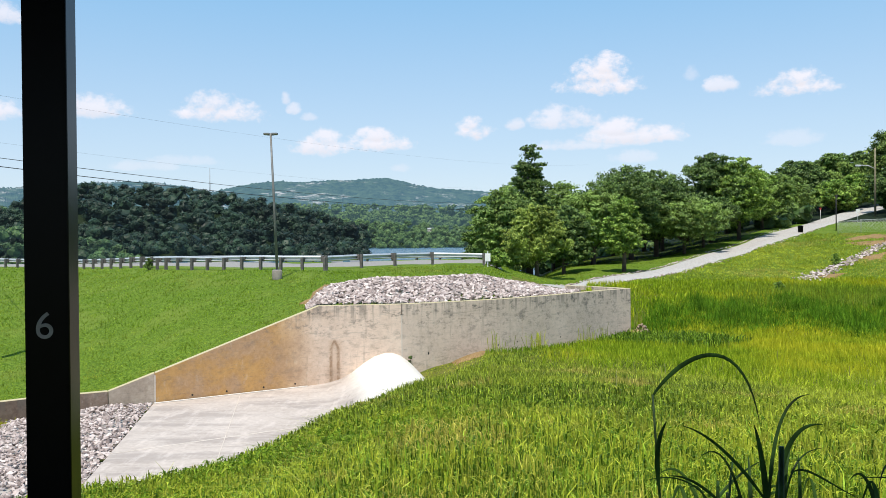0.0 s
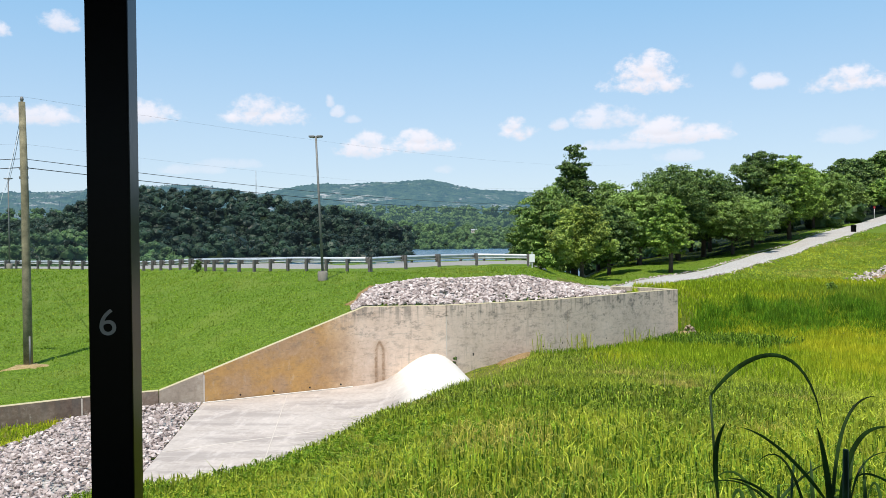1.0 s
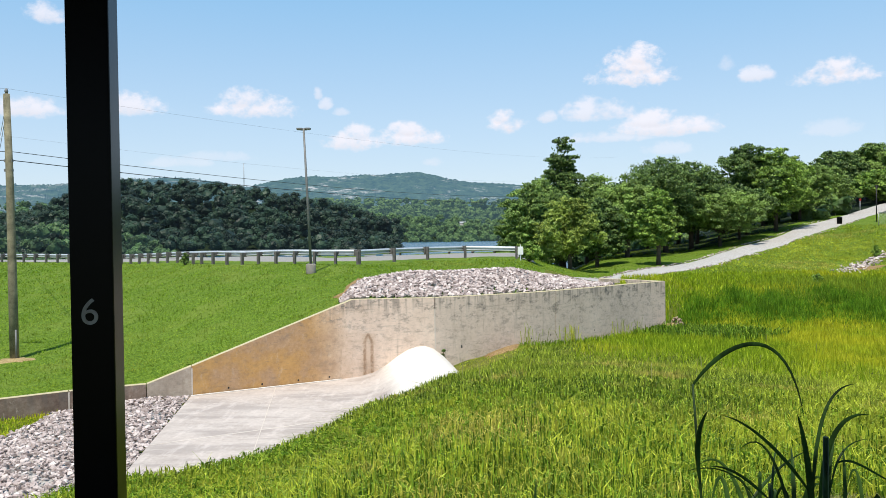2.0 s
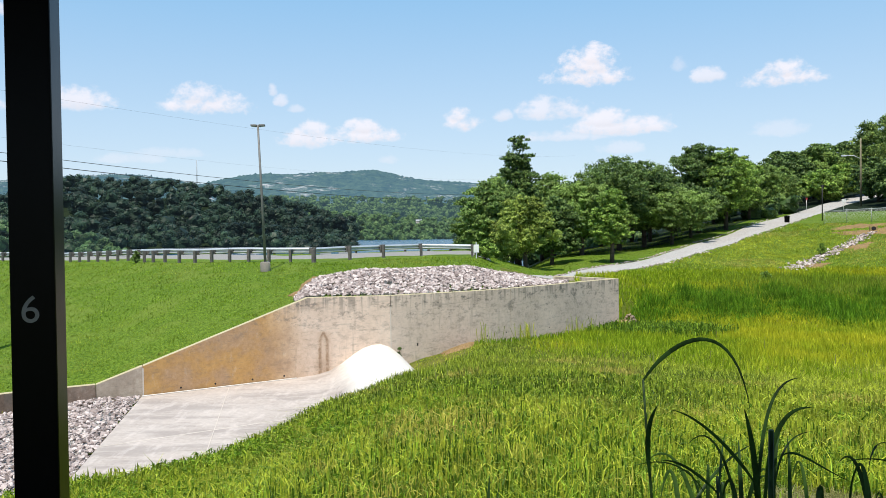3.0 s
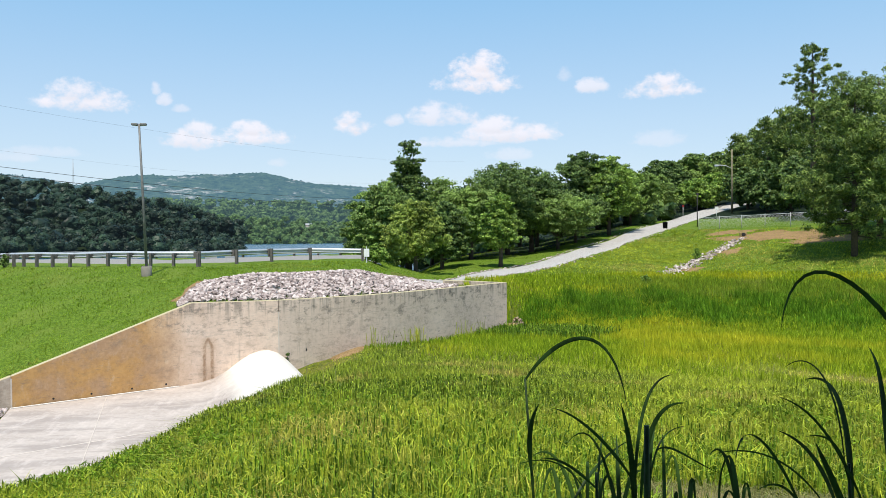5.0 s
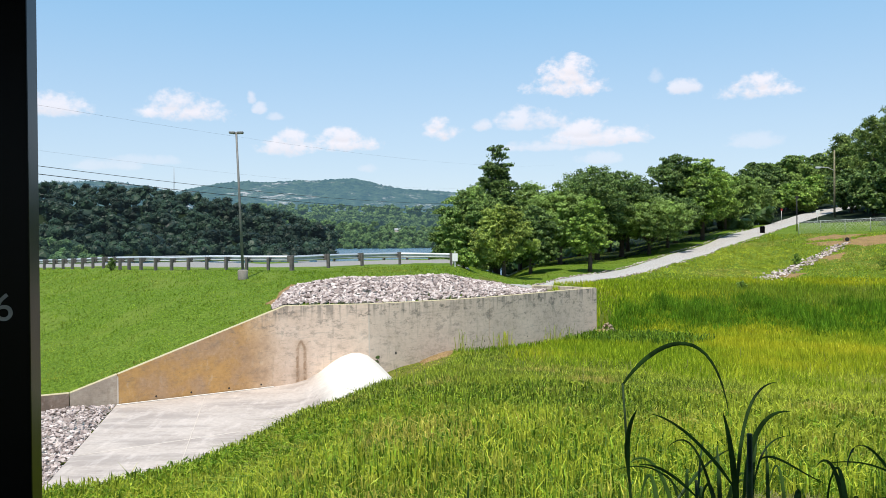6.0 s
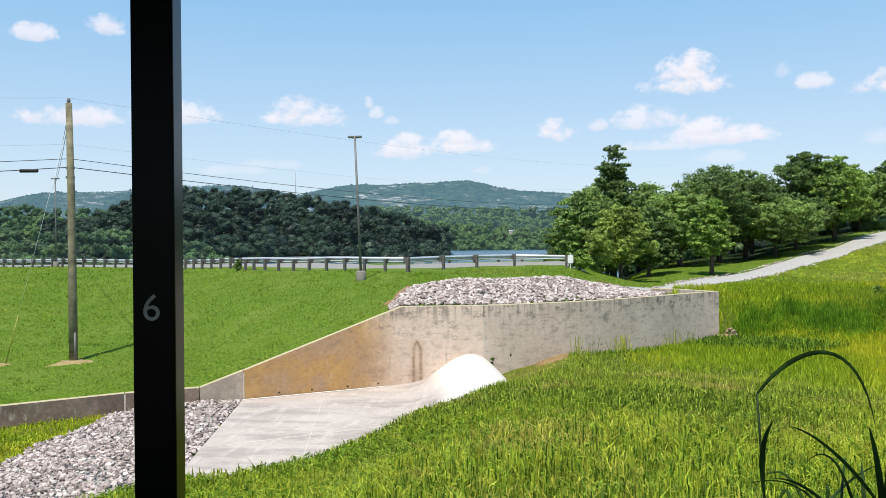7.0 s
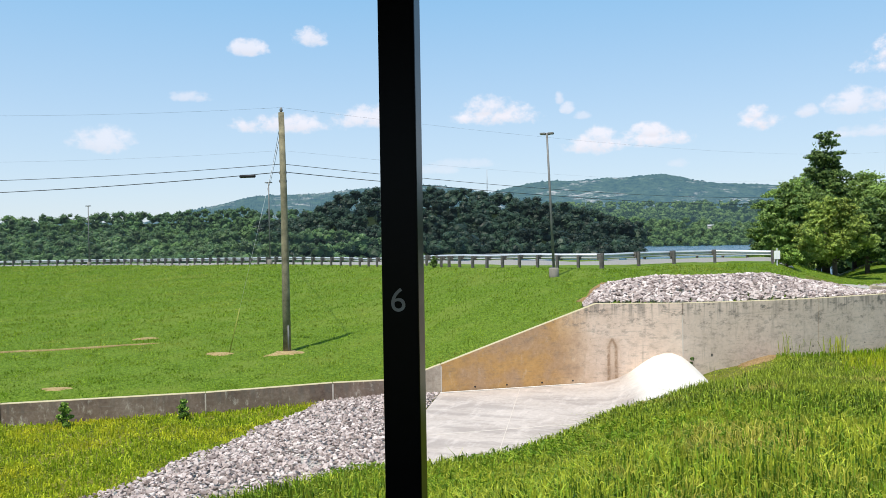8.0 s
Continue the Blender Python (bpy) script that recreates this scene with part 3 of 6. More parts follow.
def build_wall():
    w = tagged(thing("spillway_wall", (-4.7, 30.35, 0)), "long weathered concrete spillway wall with brown stains", "retaining wall", kind="structure")
    base = Vector((-4.7, 30.35, 0))
    pts = [Vector((a, b, 0)) for a, b, _ in WALL] + [Vector((7.2, 43.1, 0)), Vector((6.2, 43.7, 0))]
    top = WZ + [2.825, 2.825]
    thick = .22
    nrm = []
    for i in range(len(pts)):
        d0 = (pts[i] - pts[i - 1]).normalized() if i else (pts[1] - pts[0]).normalized()
        d1 = (pts[i + 1] - pts[i]).normalized() if i < len(pts) - 1 else d0
        nn = Vector((-d0.y, d0.x, 0)) + Vector((-d1.y, d1.x, 0))
        nn.normalize()
        nrm.append(nn / max(.6, nn.dot(Vector((-d0.y, d0.x, 0)))))
    gap = .012
    cuts = [0, 1, 2, 3, 4, 5, 7, 15, len(WALL) - 1, len(pts) - 1]
    for i0, i1 in zip(cuts, cuts[1:]):
        bm = bmesh.new()
        rows = []
        for i in range(i0, i1 + 1):
            d = (pts[min(i + 1, len(pts) - 1)] - pts[max(i - 1, 0)]).normalized()
            q = pts[i] - base + d * (gap if i == i0 else -gap if i == i1 else 0)
            back = q + nrm[i] * thick
            z, c = top[i], .015
            ring = [(q, -1.2), (q, z - c), (q + nrm[i] * c, z), (back - nrm[i] * c, z), (back, z - c), (back, -1.2)]
            rows.append([bm.verts.new((w.x, w.y, h)) for w, h in ring])
        for r0, r1 in zip(rows, rows[1:]):
            for k in range(5):
                bm.faces.new((r0[k], r1[k], r1[k + 1], r0[k + 1])).smooth = True
        bm.faces.new(rows[0])
        bm.faces.new(rows[-1][::-1])
        bmesh.ops.recalc_face_normals(bm, faces=bm.faces)
        ob = part("wall_panel", bm, GREYCONC if i0 > 6 else CONCRETE if i0 > 4 else MIDCONC if i0 > 3 else DIRTY, w)
        ob.data.set_sharp_from_angle(angle=radians(30))
    for i, zz in ((5, .9), (7, 2.4), (2, .40), (3, .42)):
        q = pts[i] - base - nrm[i] * .004
        d = (pts[i + 1] - pts[i]).normalized() * .022
        bm = bmesh.new()
        vs = [bm.verts.new(q + d * s1 + nrm[i] * t1 + Vector((0, 0, z1))) for z1 in (-.6, zz) for s1, t1 in ((-1, 0), (1, 0), (1, .1), (-1, .1))]
        for fc in ((0, 1, 5, 4), (1, 2, 6, 5), (2, 3, 7, 6), (3, 0, 4, 7), (4, 5, 6, 7), (3, 2, 1, 0)):
            bm.faces.new([vs[k] for k in fc])
        bmesh.ops.recalc_face_normals(bm, faces=bm.faces)
        part("joint_sealant", bm, JOINT, w, "pale joint strip")
    # weep holes
    for k, s in enumerate((.207, .407, .633, .835)):
        q = pts[5].lerp(pts[6], s) - base - nrm[5] * .004
        bm = bmesh.new()
        tube(bm, [q + nrm[5] * .1 + Vector((0, 0, .13)), q + Vector((0, 0, .13))], [.034, .034], 10)
        part("weep_hole", bm, CABLE, w, "dark round drain hole")
    for s, zz in ((-.4, .85), (1.2, .95), (1.9, 1.0), (-.2, .9), (2.9, .95)):
        i = 8 + int(s * 3 + 1.3)
        q = pts[i].lerp(pts[i + 1], .5) - base - nrm[i] * .004
        bm = bmesh.new()
        tube(bm, [q + nrm[i] * .1 + Vector((0, 0, zz)), q + Vector((0, 0, zz))], [.032, .032], 10)
        part("weep_hole", bm, CABLE, w, "dark round drain hole")
    return w


U, V = Vector((.83, .557, 0)), Vector((.18, -.98, 0))
SO = Vector((-9.6, 27.02, 0))


def chute(u, v, z=0.0):
    q = SO + U * u + V * v
    return (q.x, q.y, z)


def build_chute():
    s = tagged(thing("spillway_slab"), "pale concrete spillway apron slab below the wall", "slab", kind="structure")
    cuts_v, cuts_u = [0.02, 6.6, 14.0], [None, 2.95, 5.45]
    for a in range(2):
        for b in range(2):
            v0, v1 = cuts_v[b] + .003, cuts_v[b + 1] - .003
            u0a, u0b = ((.02, .02) if a == 0 else (cuts_u[1] + .003,) * 2)
            u1 = cuts_u[a + 1] - (.003 if a == 0 else 0)
            plan = [chute(u0a, v0)[:2], chute(u1, v0)[:2], chute(u1, v1)[:2], chute(u0b, v1)[:2]]
            prism("slab_panel", plan, [-.4] * 4, [0, 0, 0, 0], WEIR, s, bevel=.003)
    # pale curb strip where slab and wall meet
    plan = [chute(.03, .03)[:2], chute(5.44, .03)[:2], chute(5.44, .10)[:2], chute(.03, .10)[:2]]
    prism("joint_strip", plan, [.003] * 4, [.03] * 4, PALE, s, bevel=.006)
    for q in ([(.05, 6.565), (5.4, 6.565), (5.4, 6.635), (.05, 6.635)], [(2.938, .2), (2.962, .2), (2.962, 13.8), (2.938, 13.8)]):
        prism("joint_strip", [chute(*w)[:2] for w in q], [.001] * 4, [.005 if q[0][0] < 1 else .0085] * 4, JOINT, s, bevel=0)
    # rounded weir
    bm = bmesh.new()
    prof = [(5.9, -.35), (5.9, .005), (6.6, .03), (7.2, .15), (7.7, .38), (8.2, .70), (8.6, .90), (9.0, 1.0), (9.35, 1.0), (9.7, .88), (10.1, .60), (10.5, .20), (10.9, -.15), (10.9, -.4)]
    prof = [(u - .45, z) for u, z in prof]
    r0 = [bm.verts.new(chute(u, -.1 - max(0, u - 5.9) * .05 + max(0, u - 9.3) * .25, z)) for u, z in prof]
    r1 = [bm.verts.new(chute(u, 12.0, z)) for u, z in prof]
    for i in range(len(prof) - 1):
        bm.faces.new((r0[i], r0[i + 1], r1[i + 1], r1[i])).smooth = 0 < i < len(prof) - 2
    bm.faces.new((r0[-1], r0[0], r1[0], r1[-1]))
    bm.faces.new(r0)
    bm.faces.new(r1[::-1])
    bmesh.ops.recalc_face_normals(bm, faces=bm.faces)
    weir = part("spillway_weir", bm, WEIR)
    weir.data.set_sharp_from_angle(angle=radians(40))
    tagged(weir, "rounded pale concrete weir crest across the spillway", "weir", kind="structure")


build_wall()
build_chute()


# ---- water ----
bm = bmesh.new()
ring = [polar(a, 88, .25) for a in np.linspace(-34, 6, 9)] + [polar(a, 1100, .25) for a in np.linspace(6, -34, 9)]
bm.faces.new([bm.verts.new(q) for q in ring])
bmesh.ops.triangulate(bm, faces=bm.faces)
bmesh.ops.recalc_face_normals(bm, faces=bm.faces)
for fc in bm.faces:
    if fc.normal.z < 0:
        fc.normal_flip()
tagged(part("water", bm, WATER), "blue lake behind the dam, lightly rippled", "lake", kind="structure")


# ---- roads ----
def strip(name, centre, widths, mat, label, category, lift=.05, follow=True):
    """A road laid on the ground along a line of plan places."""
    c = [Vector((a, b)) for a, b in centre]
    fine_c, fine_w = [], []
    for i in range(len(c) - 1):
        p0, p1, p2, p3 = c[max(i - 1, 0)], c[i], c[i + 1], c[min(i + 2, len(c) - 1)]
        for k in range(8):
            t = k / 8
            fine_c.append(.5 * ((2 * p1) + (p2 - p0) * t + (2 * p0 - 5 * p1 + 4 * p2 - p3) * t * t + (3 * p1 - p0 - 3 * p2 + p3) * t ** 3))
            fine_w.append(widths[i] + (widths[i + 1] - widths[i]) * t)
    fine_c.append(c[-1])
    fine_w.append(widths[-1])
    verts, faces, cols = [], [], 7
    rnd = random.Random(4)
    for i, (q, wd) in enumerate(zip(fine_c, fine_w)):
        d = (fine_c[min(i + 1, len(fine_c) - 1)] - fine_c[max(i - 1, 0)]).normalized()
        nn = Vector((-d.y, d.x))
        zc = gz(q.x, q.y)
        for k in range(cols):
            s = (k / (cols - 1) - .5) * (wd + (rnd.uniform(-.25, .25) if k in (0, cols - 1) else 0))
            a = q + nn * s
            z = gz(a.x, a.y) + lift * min(1, (i + 1) / 10) - (min(.16, .02 * (i + 1)) if k in (0, cols - 1) else 0)
            verts.append((a.x, a.y, z))
    for i in range(len(fine_c) - 1):
        for k in range(cols - 1):
            faces.append((i * cols + k, i * cols + k + 1, (i + 1) * cols + k + 1, (i + 1) * cols + k))
    ob = arrays(name, verts, np.array(faces)[:, ::-1], [mat], smooth=True)
    return tagged(ob, label, category, kind="structure")


DRIVE_AZ = [(7.3, 48.6), (8.2, 51.4), (9.6, 55.0), (11.8, 60.3), (14.6, 67.5), (17.2, 77.5), (19.6, 88), (21.2, 97), (22.8, 107), (25.3, 124), (28.3, 146), (30.5, 170)]
strip("gravel_drive", [tuple(polar(a, d)[:2]) for a, d in DRIVE_AZ], [2.3, 2.3, 2.4, 2.5, 2.7, 3.0, 3.4, 3.9, 4.6, 5.4, 6, 6], GRAVEL, "pale grey gravel drive climbing the grassy hill", "drive", .10)
CREST_AZ = [(-52, 140), (-47, 128.5), (-42, 116), (-36.5, 99), (-30.7, 85.5), (-23.8, 76), (-18.3, 63), (-12.6, 54.0), (-8.2, 52.5), (-4, 55), (.25, 58), (3, 59)]
strip("road", [tuple(polar(a, d)[:2]) for a, d in CREST_AZ], [6.5] * 12, ASPHALT, "pale asphalt road along the dam crest", "road", .06)


# ---- guard rails ----
def w_profile():
    """Outline of a W-beam, (out, up), as a folded sheet."""
    front = [(.01, -.155), (-.075, -.112), (-.085, -.10), (-.08, -.088), (-.005, -.045), (.0, -.035), (-.005, -.02), (-.075, .055), (-.085, .068), (-.08, .082), (-.01, .15), (.01, .155)]
    return front + [(a + .012, b) for a, b in front[::-1]]


def rail_line(az_d):
    c = [Vector(polar(a, d)[:2]) for a, d in az_d]
    out = []
    for i in range(len(c) - 1):
        p0, p1, p2, p3 = c[max(i - 1, 0)], c[i], c[i + 1], c[min(i + 2, len(c) - 1)]
        for k in range(24):
            t = k / 24
            out.append(.5 * ((2 * p1) + (p2 - p0) * t + (2 * p0 - 5 * p1 + 4 * p2 - p3) * t * t + (3 * p1 - p0 - 3 * p2 + p3) * t ** 3))
    return out + [c[-1]]


def walk_line(line, spacing):
    """Places at even steps along a line."""
    left, out = 0.0, [line[0]]
    for a, b in zip(line, line[1:]):
        seg = (b - a).length
        while left + seg >= spacing:
            t = (spacing - left) / seg
            a = a.lerp(b, t)
            seg = (b - a).length
            out.append(a.copy())
            left = 0.0
        left += seg
    return out


def guard_rail(label, az_d, spacing, side, height=.70, proud=.14):
    line = rail_line(az_d)
    posts = walk_line(line, spacing)
    base = Vector((posts[0].x, posts[0].y, gz(posts[0].x, posts[0].y)))
    g = tagged(thing("guard_rail", base), label, "guard rail")
    bm = bmesh.new()
    box(bm, (-.065, -.08, -.5), (.065, .08, height - proud), .012)
    pm = part("post", bm, TIMBER, g, "grey timber post")
    bm = bmesh.new()
    box(bm, (-.06, -.08, height - .34), (.06, .10, height - proud - .01), .01)
    bk = part("blockout", bm, TIMBER, g, "timber spacer block")
    prof = w_profile()
    bm = bmesh.new()
    prev = None
    for i, q in enumerate(posts):
        d = (posts[min(i + 1, len(posts) - 1)] - posts[max(i - 1, 0)]).normalized()
        nn = Vector((-d.y, d.x)) * side
        z = gz(q.x, q.y)
        turn = math.degrees(math.atan2(d.y, d.x))
        o = pm if i == 0 else new("post", pm.data)
        b = bk if i == 0 else new("blockout", bk.data)
        for ob, off in ((o, .0), (b, .20)):
            ob.parent = g
            a = q + nn * off
            ob.matrix_basis = pose(a.x - base.x, a.y - base.y, z - base.z, 0, 0, turn)
        ring = [bm.verts.new((q.x + nn.x * (.31 + a) - base.x, q.y + nn.y * (.31 + a) - base.y, z + height - .16 + b2 - base.z)) for a, b2 in prof]
        if prev:
            for k in range(len(prof)):
                bm.faces.new((prev[k], prev[(k + 1) % len(prof)], ring[(k + 1) % len(prof)], ring[k]))
        else:
            bm.faces.new(ring)
        prev = ring
    bm.faces.new(prev[::-1])
    bmesh.ops.recalc_face_normals(bm, faces=bm.faces)
    part("beam", bm, BEAM, g, "galvanised steel W-beam")
    return g, posts


guard_rail("galvanised guard rail on timber posts along the dam crest",
           [(-52, 137), (-47, 124), (-42, 112), (-36.5, 95), (-30.7, 80.5), (-25, 69), (-21.5, 60.5), (-19.2, 55.5)], 1.5, 1, .72, .0)
guard_rail("galvanised guard rail along the far edge of the road",
           [(-22, 68), (-14, 60.5), (-8, 58.5), (-2, 60.5), (2.0, 63)], 1.9, -1, .50)
guard_rail("galvanised guard rail on timber posts beside the rock mound",
           [(-19.7, 54.5), (-18.3, 51.5), (-15.5, 48.6), (-12.6, 46.6), (-10, 45.4), (-8.3, 44.9)], 1.27, 1, .80, .09)
guard_rail("galvanised guard rail curving to its end by the trees",
           [(-8.3, 45.0), (-6.0, 47.6), (-4, 50), (-1.5, 52.5), (.5, 53.2), (2.5, 53), (3.9, 52.4)], 3.34, 1, .78, -.02)


# ---- poles, lamps and wires ----
def lamp_post(az, d, top_el, label, lean=0.0):
    at = polar(az, d)
    z = gz(at.x, at.y)
    h = EYE + d * math.tan(radians(top_el)) - z
    t = tagged(thing("street_lamp", (at.x, at.y, z)), label, "street lamp", group="lamps along the dam road")
    bm = bmesh.new()
    tube(bm, [(0, 0, -.7), (0, 0, .40), (0, 0, .45)], [.22, .25, .22], 18)
    part("base", bm, FOOTING, t, "round concrete footing")
    bm = bmesh.new()
    box(bm, (-.16, -.16, .445), (.16, .16, .48), .008)
    part("base_plate", bm, STEELPOLE, t)
    bm = bmesh.new()
    tube(bm, [(0, 0, .47), (lean * h * .5, 0, h * .55), (lean * h, 0, h)], [.070, .060, .048], 12)
    part("pole", bm, STEELPOLE, t)
    bm = bmesh.new()
    box(bm, (lean * h - .16, -.035, h - .11), (lean * h + .16, .035, h - .05), .01)
    part("arm", bm, STEELPOLE, t)
    for s in (-1, 1):
        bm = bmesh.new()
        box(bm, (-.14, -.12, -.045), (.14, .12, .045), .02, pose(lean * h + s * .20, 0, h - .03, 0, 0, 0))
        hd = part("lamp_head", bm, STEELPOLE, t, "flat grey lamp head")
        bm = bmesh.new()
        box(bm, (-.10, -.08, -.060), (.10, .08, -.046), .004, pose(lean * h + s * .20, 0, h - .03, 0, 0, 0))
        part("lens", bm, GREYMETAL, hd, "pale lamp lens")
    return t


lamp_post(-11.56, 41.6, 7.30, "tall grey twin-head lamp post on a concrete footing", -.035)
lamp_post(-30.79, 80, 4.22, "tall grey twin-head lamp post beside the dam road")
lamp_post(-42.03, 111, 2.68, "slim grey twin-head lamp post far along the dam road")

PB = polar(-29.85, 34.6)
PZ = gz(PB.x, PB.y)
PTOP = EYE + 34.6 * math.tan(radians(8.86))


def utility_pole():
    t = tagged(thing("utility_pole", (PB.x, PB.y, PZ)), "weathered round timber utility pole on the grass slope", "utility pole")
    h = PTOP - PZ
    bm = bmesh.new()
    tube(bm, [(0, 0, -.6), (-.015, 0, h * .3), (-.03, 0, h * .65), (-.09, 0, h)], [.165, .155, .135, .115], 14)
    part("pole", bm, POLE, t)
    bm = bmesh.new()
    tube(bm, [(-.09, 0, h), (-.09, 0, h + .05), (-.09, 0, h + .09), (-.09, 0, h + .2)], [.05, .05, .07, .045], 10)
    part("insulator", bm, STEELPOLE, t, "grey pole-top insulator")
    for k, hh in enumerate((h - 2.45, h - 2.8)):
        bm = bmesh.new()
        box(bm, (-.22, -.05, hh - .05), (.10, .05, hh + .05), .01)
        part("bracket", bm, STEELPOLE, t, "steel cable bracket")
    bm = bmesh.new()
    tube(bm, [(.10, -.08, -.2), (.09, -.07, 1.1)], [.05, .05], 8)
    part("ground_guard", bm, STEELPOLE, t, "grey conduit at the pole's foot")
    return t


utility_pole()


def wire(label, a, b, drop, r):
    bm = bmesh.new()
    pts = sag(a, b, drop)
    tube(bm, pts, [r] * len(pts), 5)
    return tagged(part("overhead_wire", bm, CABLE), label, "cable")


def on_pole(k):
    return Vector((PB.x - .08, PB.y, PTOP + k))


for lab, k, az1, d1, e1, drop, az0, d0, e0, drop0, r in (
        ("thin overhead power wire", .2, 9.5, 120, 5.05, 1.0, -62, 60, 7.6, .5, .003),
        ("thin overhead neutral wire", -1.55, 9, 120, 3.9, 1.3, -62, 60, 5.1, .5, .0022),
        ("black overhead telephone cable", -2.1, 7.6, 118, 2.75, 1.1, -62, 60, 3.9, .5, .012),
        ("thick black overhead cable", -2.42, 7.0, 118, 2.2, .9, -62, 60, 3.05, .5, .016)):
    wire(lab, on_pole(k), polar(az1, d1, EYE + d1 * math.tan(radians(e1))), drop, r)
    wire(lab, on_pole(k), polar(az0, d0, EYE + d0 * math.tan(radians(e0))), drop0, r)
wire("slack drop wire from the pole to the lamp", on_pole(-.5), polar(-30.79, 80, EYE + 80 * math.tan(radians(3.9))), .3, .012)
wire("slack drop wire from the pole to the lamp", on_pole(-.15), polar(-30.95, 80, EYE + 80 * math.tan(radians(3.5))), .3, .010)
# guy wire with its yellow guard
GA = polar(-33.65, 35.2)
GA.z = gz(GA.x, GA.y)
GV = (on_pole(-.6) - GA).normalized()
t = tagged(thing("guy_wire", tuple(GA)), "steel guy wire with a yellow plastic guard", "guy wire")
bm = bmesh.new()
tube(bm, [-GV * .3, GV * (on_pole(-.6) - GA).length], [.005, .005], 5)
part("wire", bm, GALV, t)
bm = bmesh.new()
tube(bm, [GV * .05, GV * 1.9], [.022, .022], 8)
part("guard", bm, YELLOW, t, "yellow plastic guy guard")
bm = bmesh.new()
c0 = on_pole(-2.42).lerp(polar(-62, 60, EYE + 60 * math.tan(radians(3.05))), .055)
c1 = on_pole(-2.42).lerp(polar(-62, 60, EYE + 60 * math.tan(radians(3.05))), .034)
dv = (c1 - c0) * .06
sl = Vector((0, 0, -.13))
tube(bm, [c0 + sl, c0 + dv + sl, c1 - dv + sl, c1 + sl], [.02, .07, .07, .02], 10)
tagged(part("splice_case", bm, CABLE), "black cable splice case hung on the overhead cable", "splice case")


# ---- shelter over the stand ----
def shelter():
    px, py = -0.727, 1.570
    t = tagged(thing("shelter_post", (px, py, 3.6)), "black square steel shelter post with a pale grey number", "post")
    bm = bmesh.new()
    turn = pose(0, 0, 0, 0, 0, 11)
    box(bm, (-.0395, -.0395, -.05), (.0395, .0395, 2.95), .004, turn)
    part("tube", bm, BLACK, t)
    bm = bmesh.new()
    box(bm, (-.09, -.09, -.02), (.09, .09, .012), .003, turn)
    part("foot_plate", bm, BLACK, t)
    cu = bpy.data.curves.new("digit", "FONT")
    cu.body, cu.size, cu.extrude, cu.align_x, cu.align_y = "6", .072, .0004, "CENTER", "CENTER"
    tmp = bpy.data.objects.new("digit", cu)
    me = bpy.data.meshes.new_from_object(tmp)
    bpy.data.objects.remove(tmp)
    me.materials.append(DIGIT)
    dg = new("digit", me)
    dg.parent = t
    dg.matrix_basis = turn @ pose(-.0045, -.0401, 1.463, 90, 0, 0)
    dg["label"] = "pale grey painted number"
    # inferred roof, out of view, edge set to shade the weeds; slab dark against bounce
    r = tagged(thing("shelter_roof", (0, 0, 6.62)), "dark flat shelter roof over the stand", "roof", kind="structure")
    bm = bmesh.new()
    box(bm, (-6, -4, 0), (6, 1.75, .10), .01)
    part("roof_deck", bm, DARKROOF, r)
    for yy in (-3.6, 1.6):
        bm = bmesh.new()
        box(bm, (-6, yy - .05, -.14), (6, yy + .05, -.002), .006)
        part("beam", bm, BLACK, r)
    bm = bmesh.new()
    box(bm, (-6, -4, 3.40), (6, 1.9, 3.66), .01)
    tagged(part("stand_floor", bm, DARKROOF), "dark floor slab of the shelter", "floor", kind="structure")


shelter()


# ---- trees ----
def leaves(rng, centres, radii, per, size, flat=.75, up=.35, long=.55, wild=.55, shell=.42, under=.5):
    """Pointed leaves on domed clumps with thin undersides: vertex and face arrays."""
    c = np.repeat(np.asarray(centres), per, 0)
    r = np.repeat(np.asarray(radii), per)
    d = rng.normal(size=c.shape)
    d /= np.linalg.norm(d, axis=1, keepdims=True) + 1e-9
    d[:, 2] = np.where(d[:, 2] < 0, d[:, 2] * under, d[:, 2])
    rad = (rng.random(len(c)) ** shell)[:, None] * r[:, None]
    pos = c + d * rad * np.array([1, 1, flat])
    nrm = d * .8 + rng.normal(size=c.shape) * wild + np.array([0, 0, up])
    nrm /= np.linalg.norm(nrm, axis=1, keepdims=True)
    a = np.cross(nrm, rng.normal(size=c.shape))
    a /= np.linalg.norm(a, axis=1, keepdims=True)
    b = np.cross(nrm, a)
    s = (size * rng.uniform(.6, 1.35, len(c)))[:, None]
    v = np.stack([pos + a * s, pos - a * s * .8 - b * s * long, pos - a * s * .8 + b * s * long], 1).reshape(-1, 3)
    return v, np.arange(len(v)).reshape(-1, 3)


def trunk(bm, rng, h, r, centres, low, limbs=12):
    lean = rng.normal(size=2) * .02 * h
    pts = [(0, 0, -.4), (lean[0] * .2, lean[1] * .2, h * .2), (lean[0] * .6, lean[1] * .6, h * .5), (lean[0], lean[1], h * .82)]
    tube(bm, pts, [r * 1.25, r, r * .7, r * .2], 8)
    for i in rng.permutation(len(centres))[:limbs]:
        q = Vector(centres[i])
        z0 = max(low * h * .8, q.z - (.3 + .5 * math.hypot(q.x, q.y)))
        a = Vector((lean[0] * z0 / h, lean[1] * z0 / h, z0))
        m = a.lerp(q, .5) + Vector((0, 0, .08 * h * .3))
        tube(bm, [a, m, q], [r * .38, r * .25, r * .07], 5)


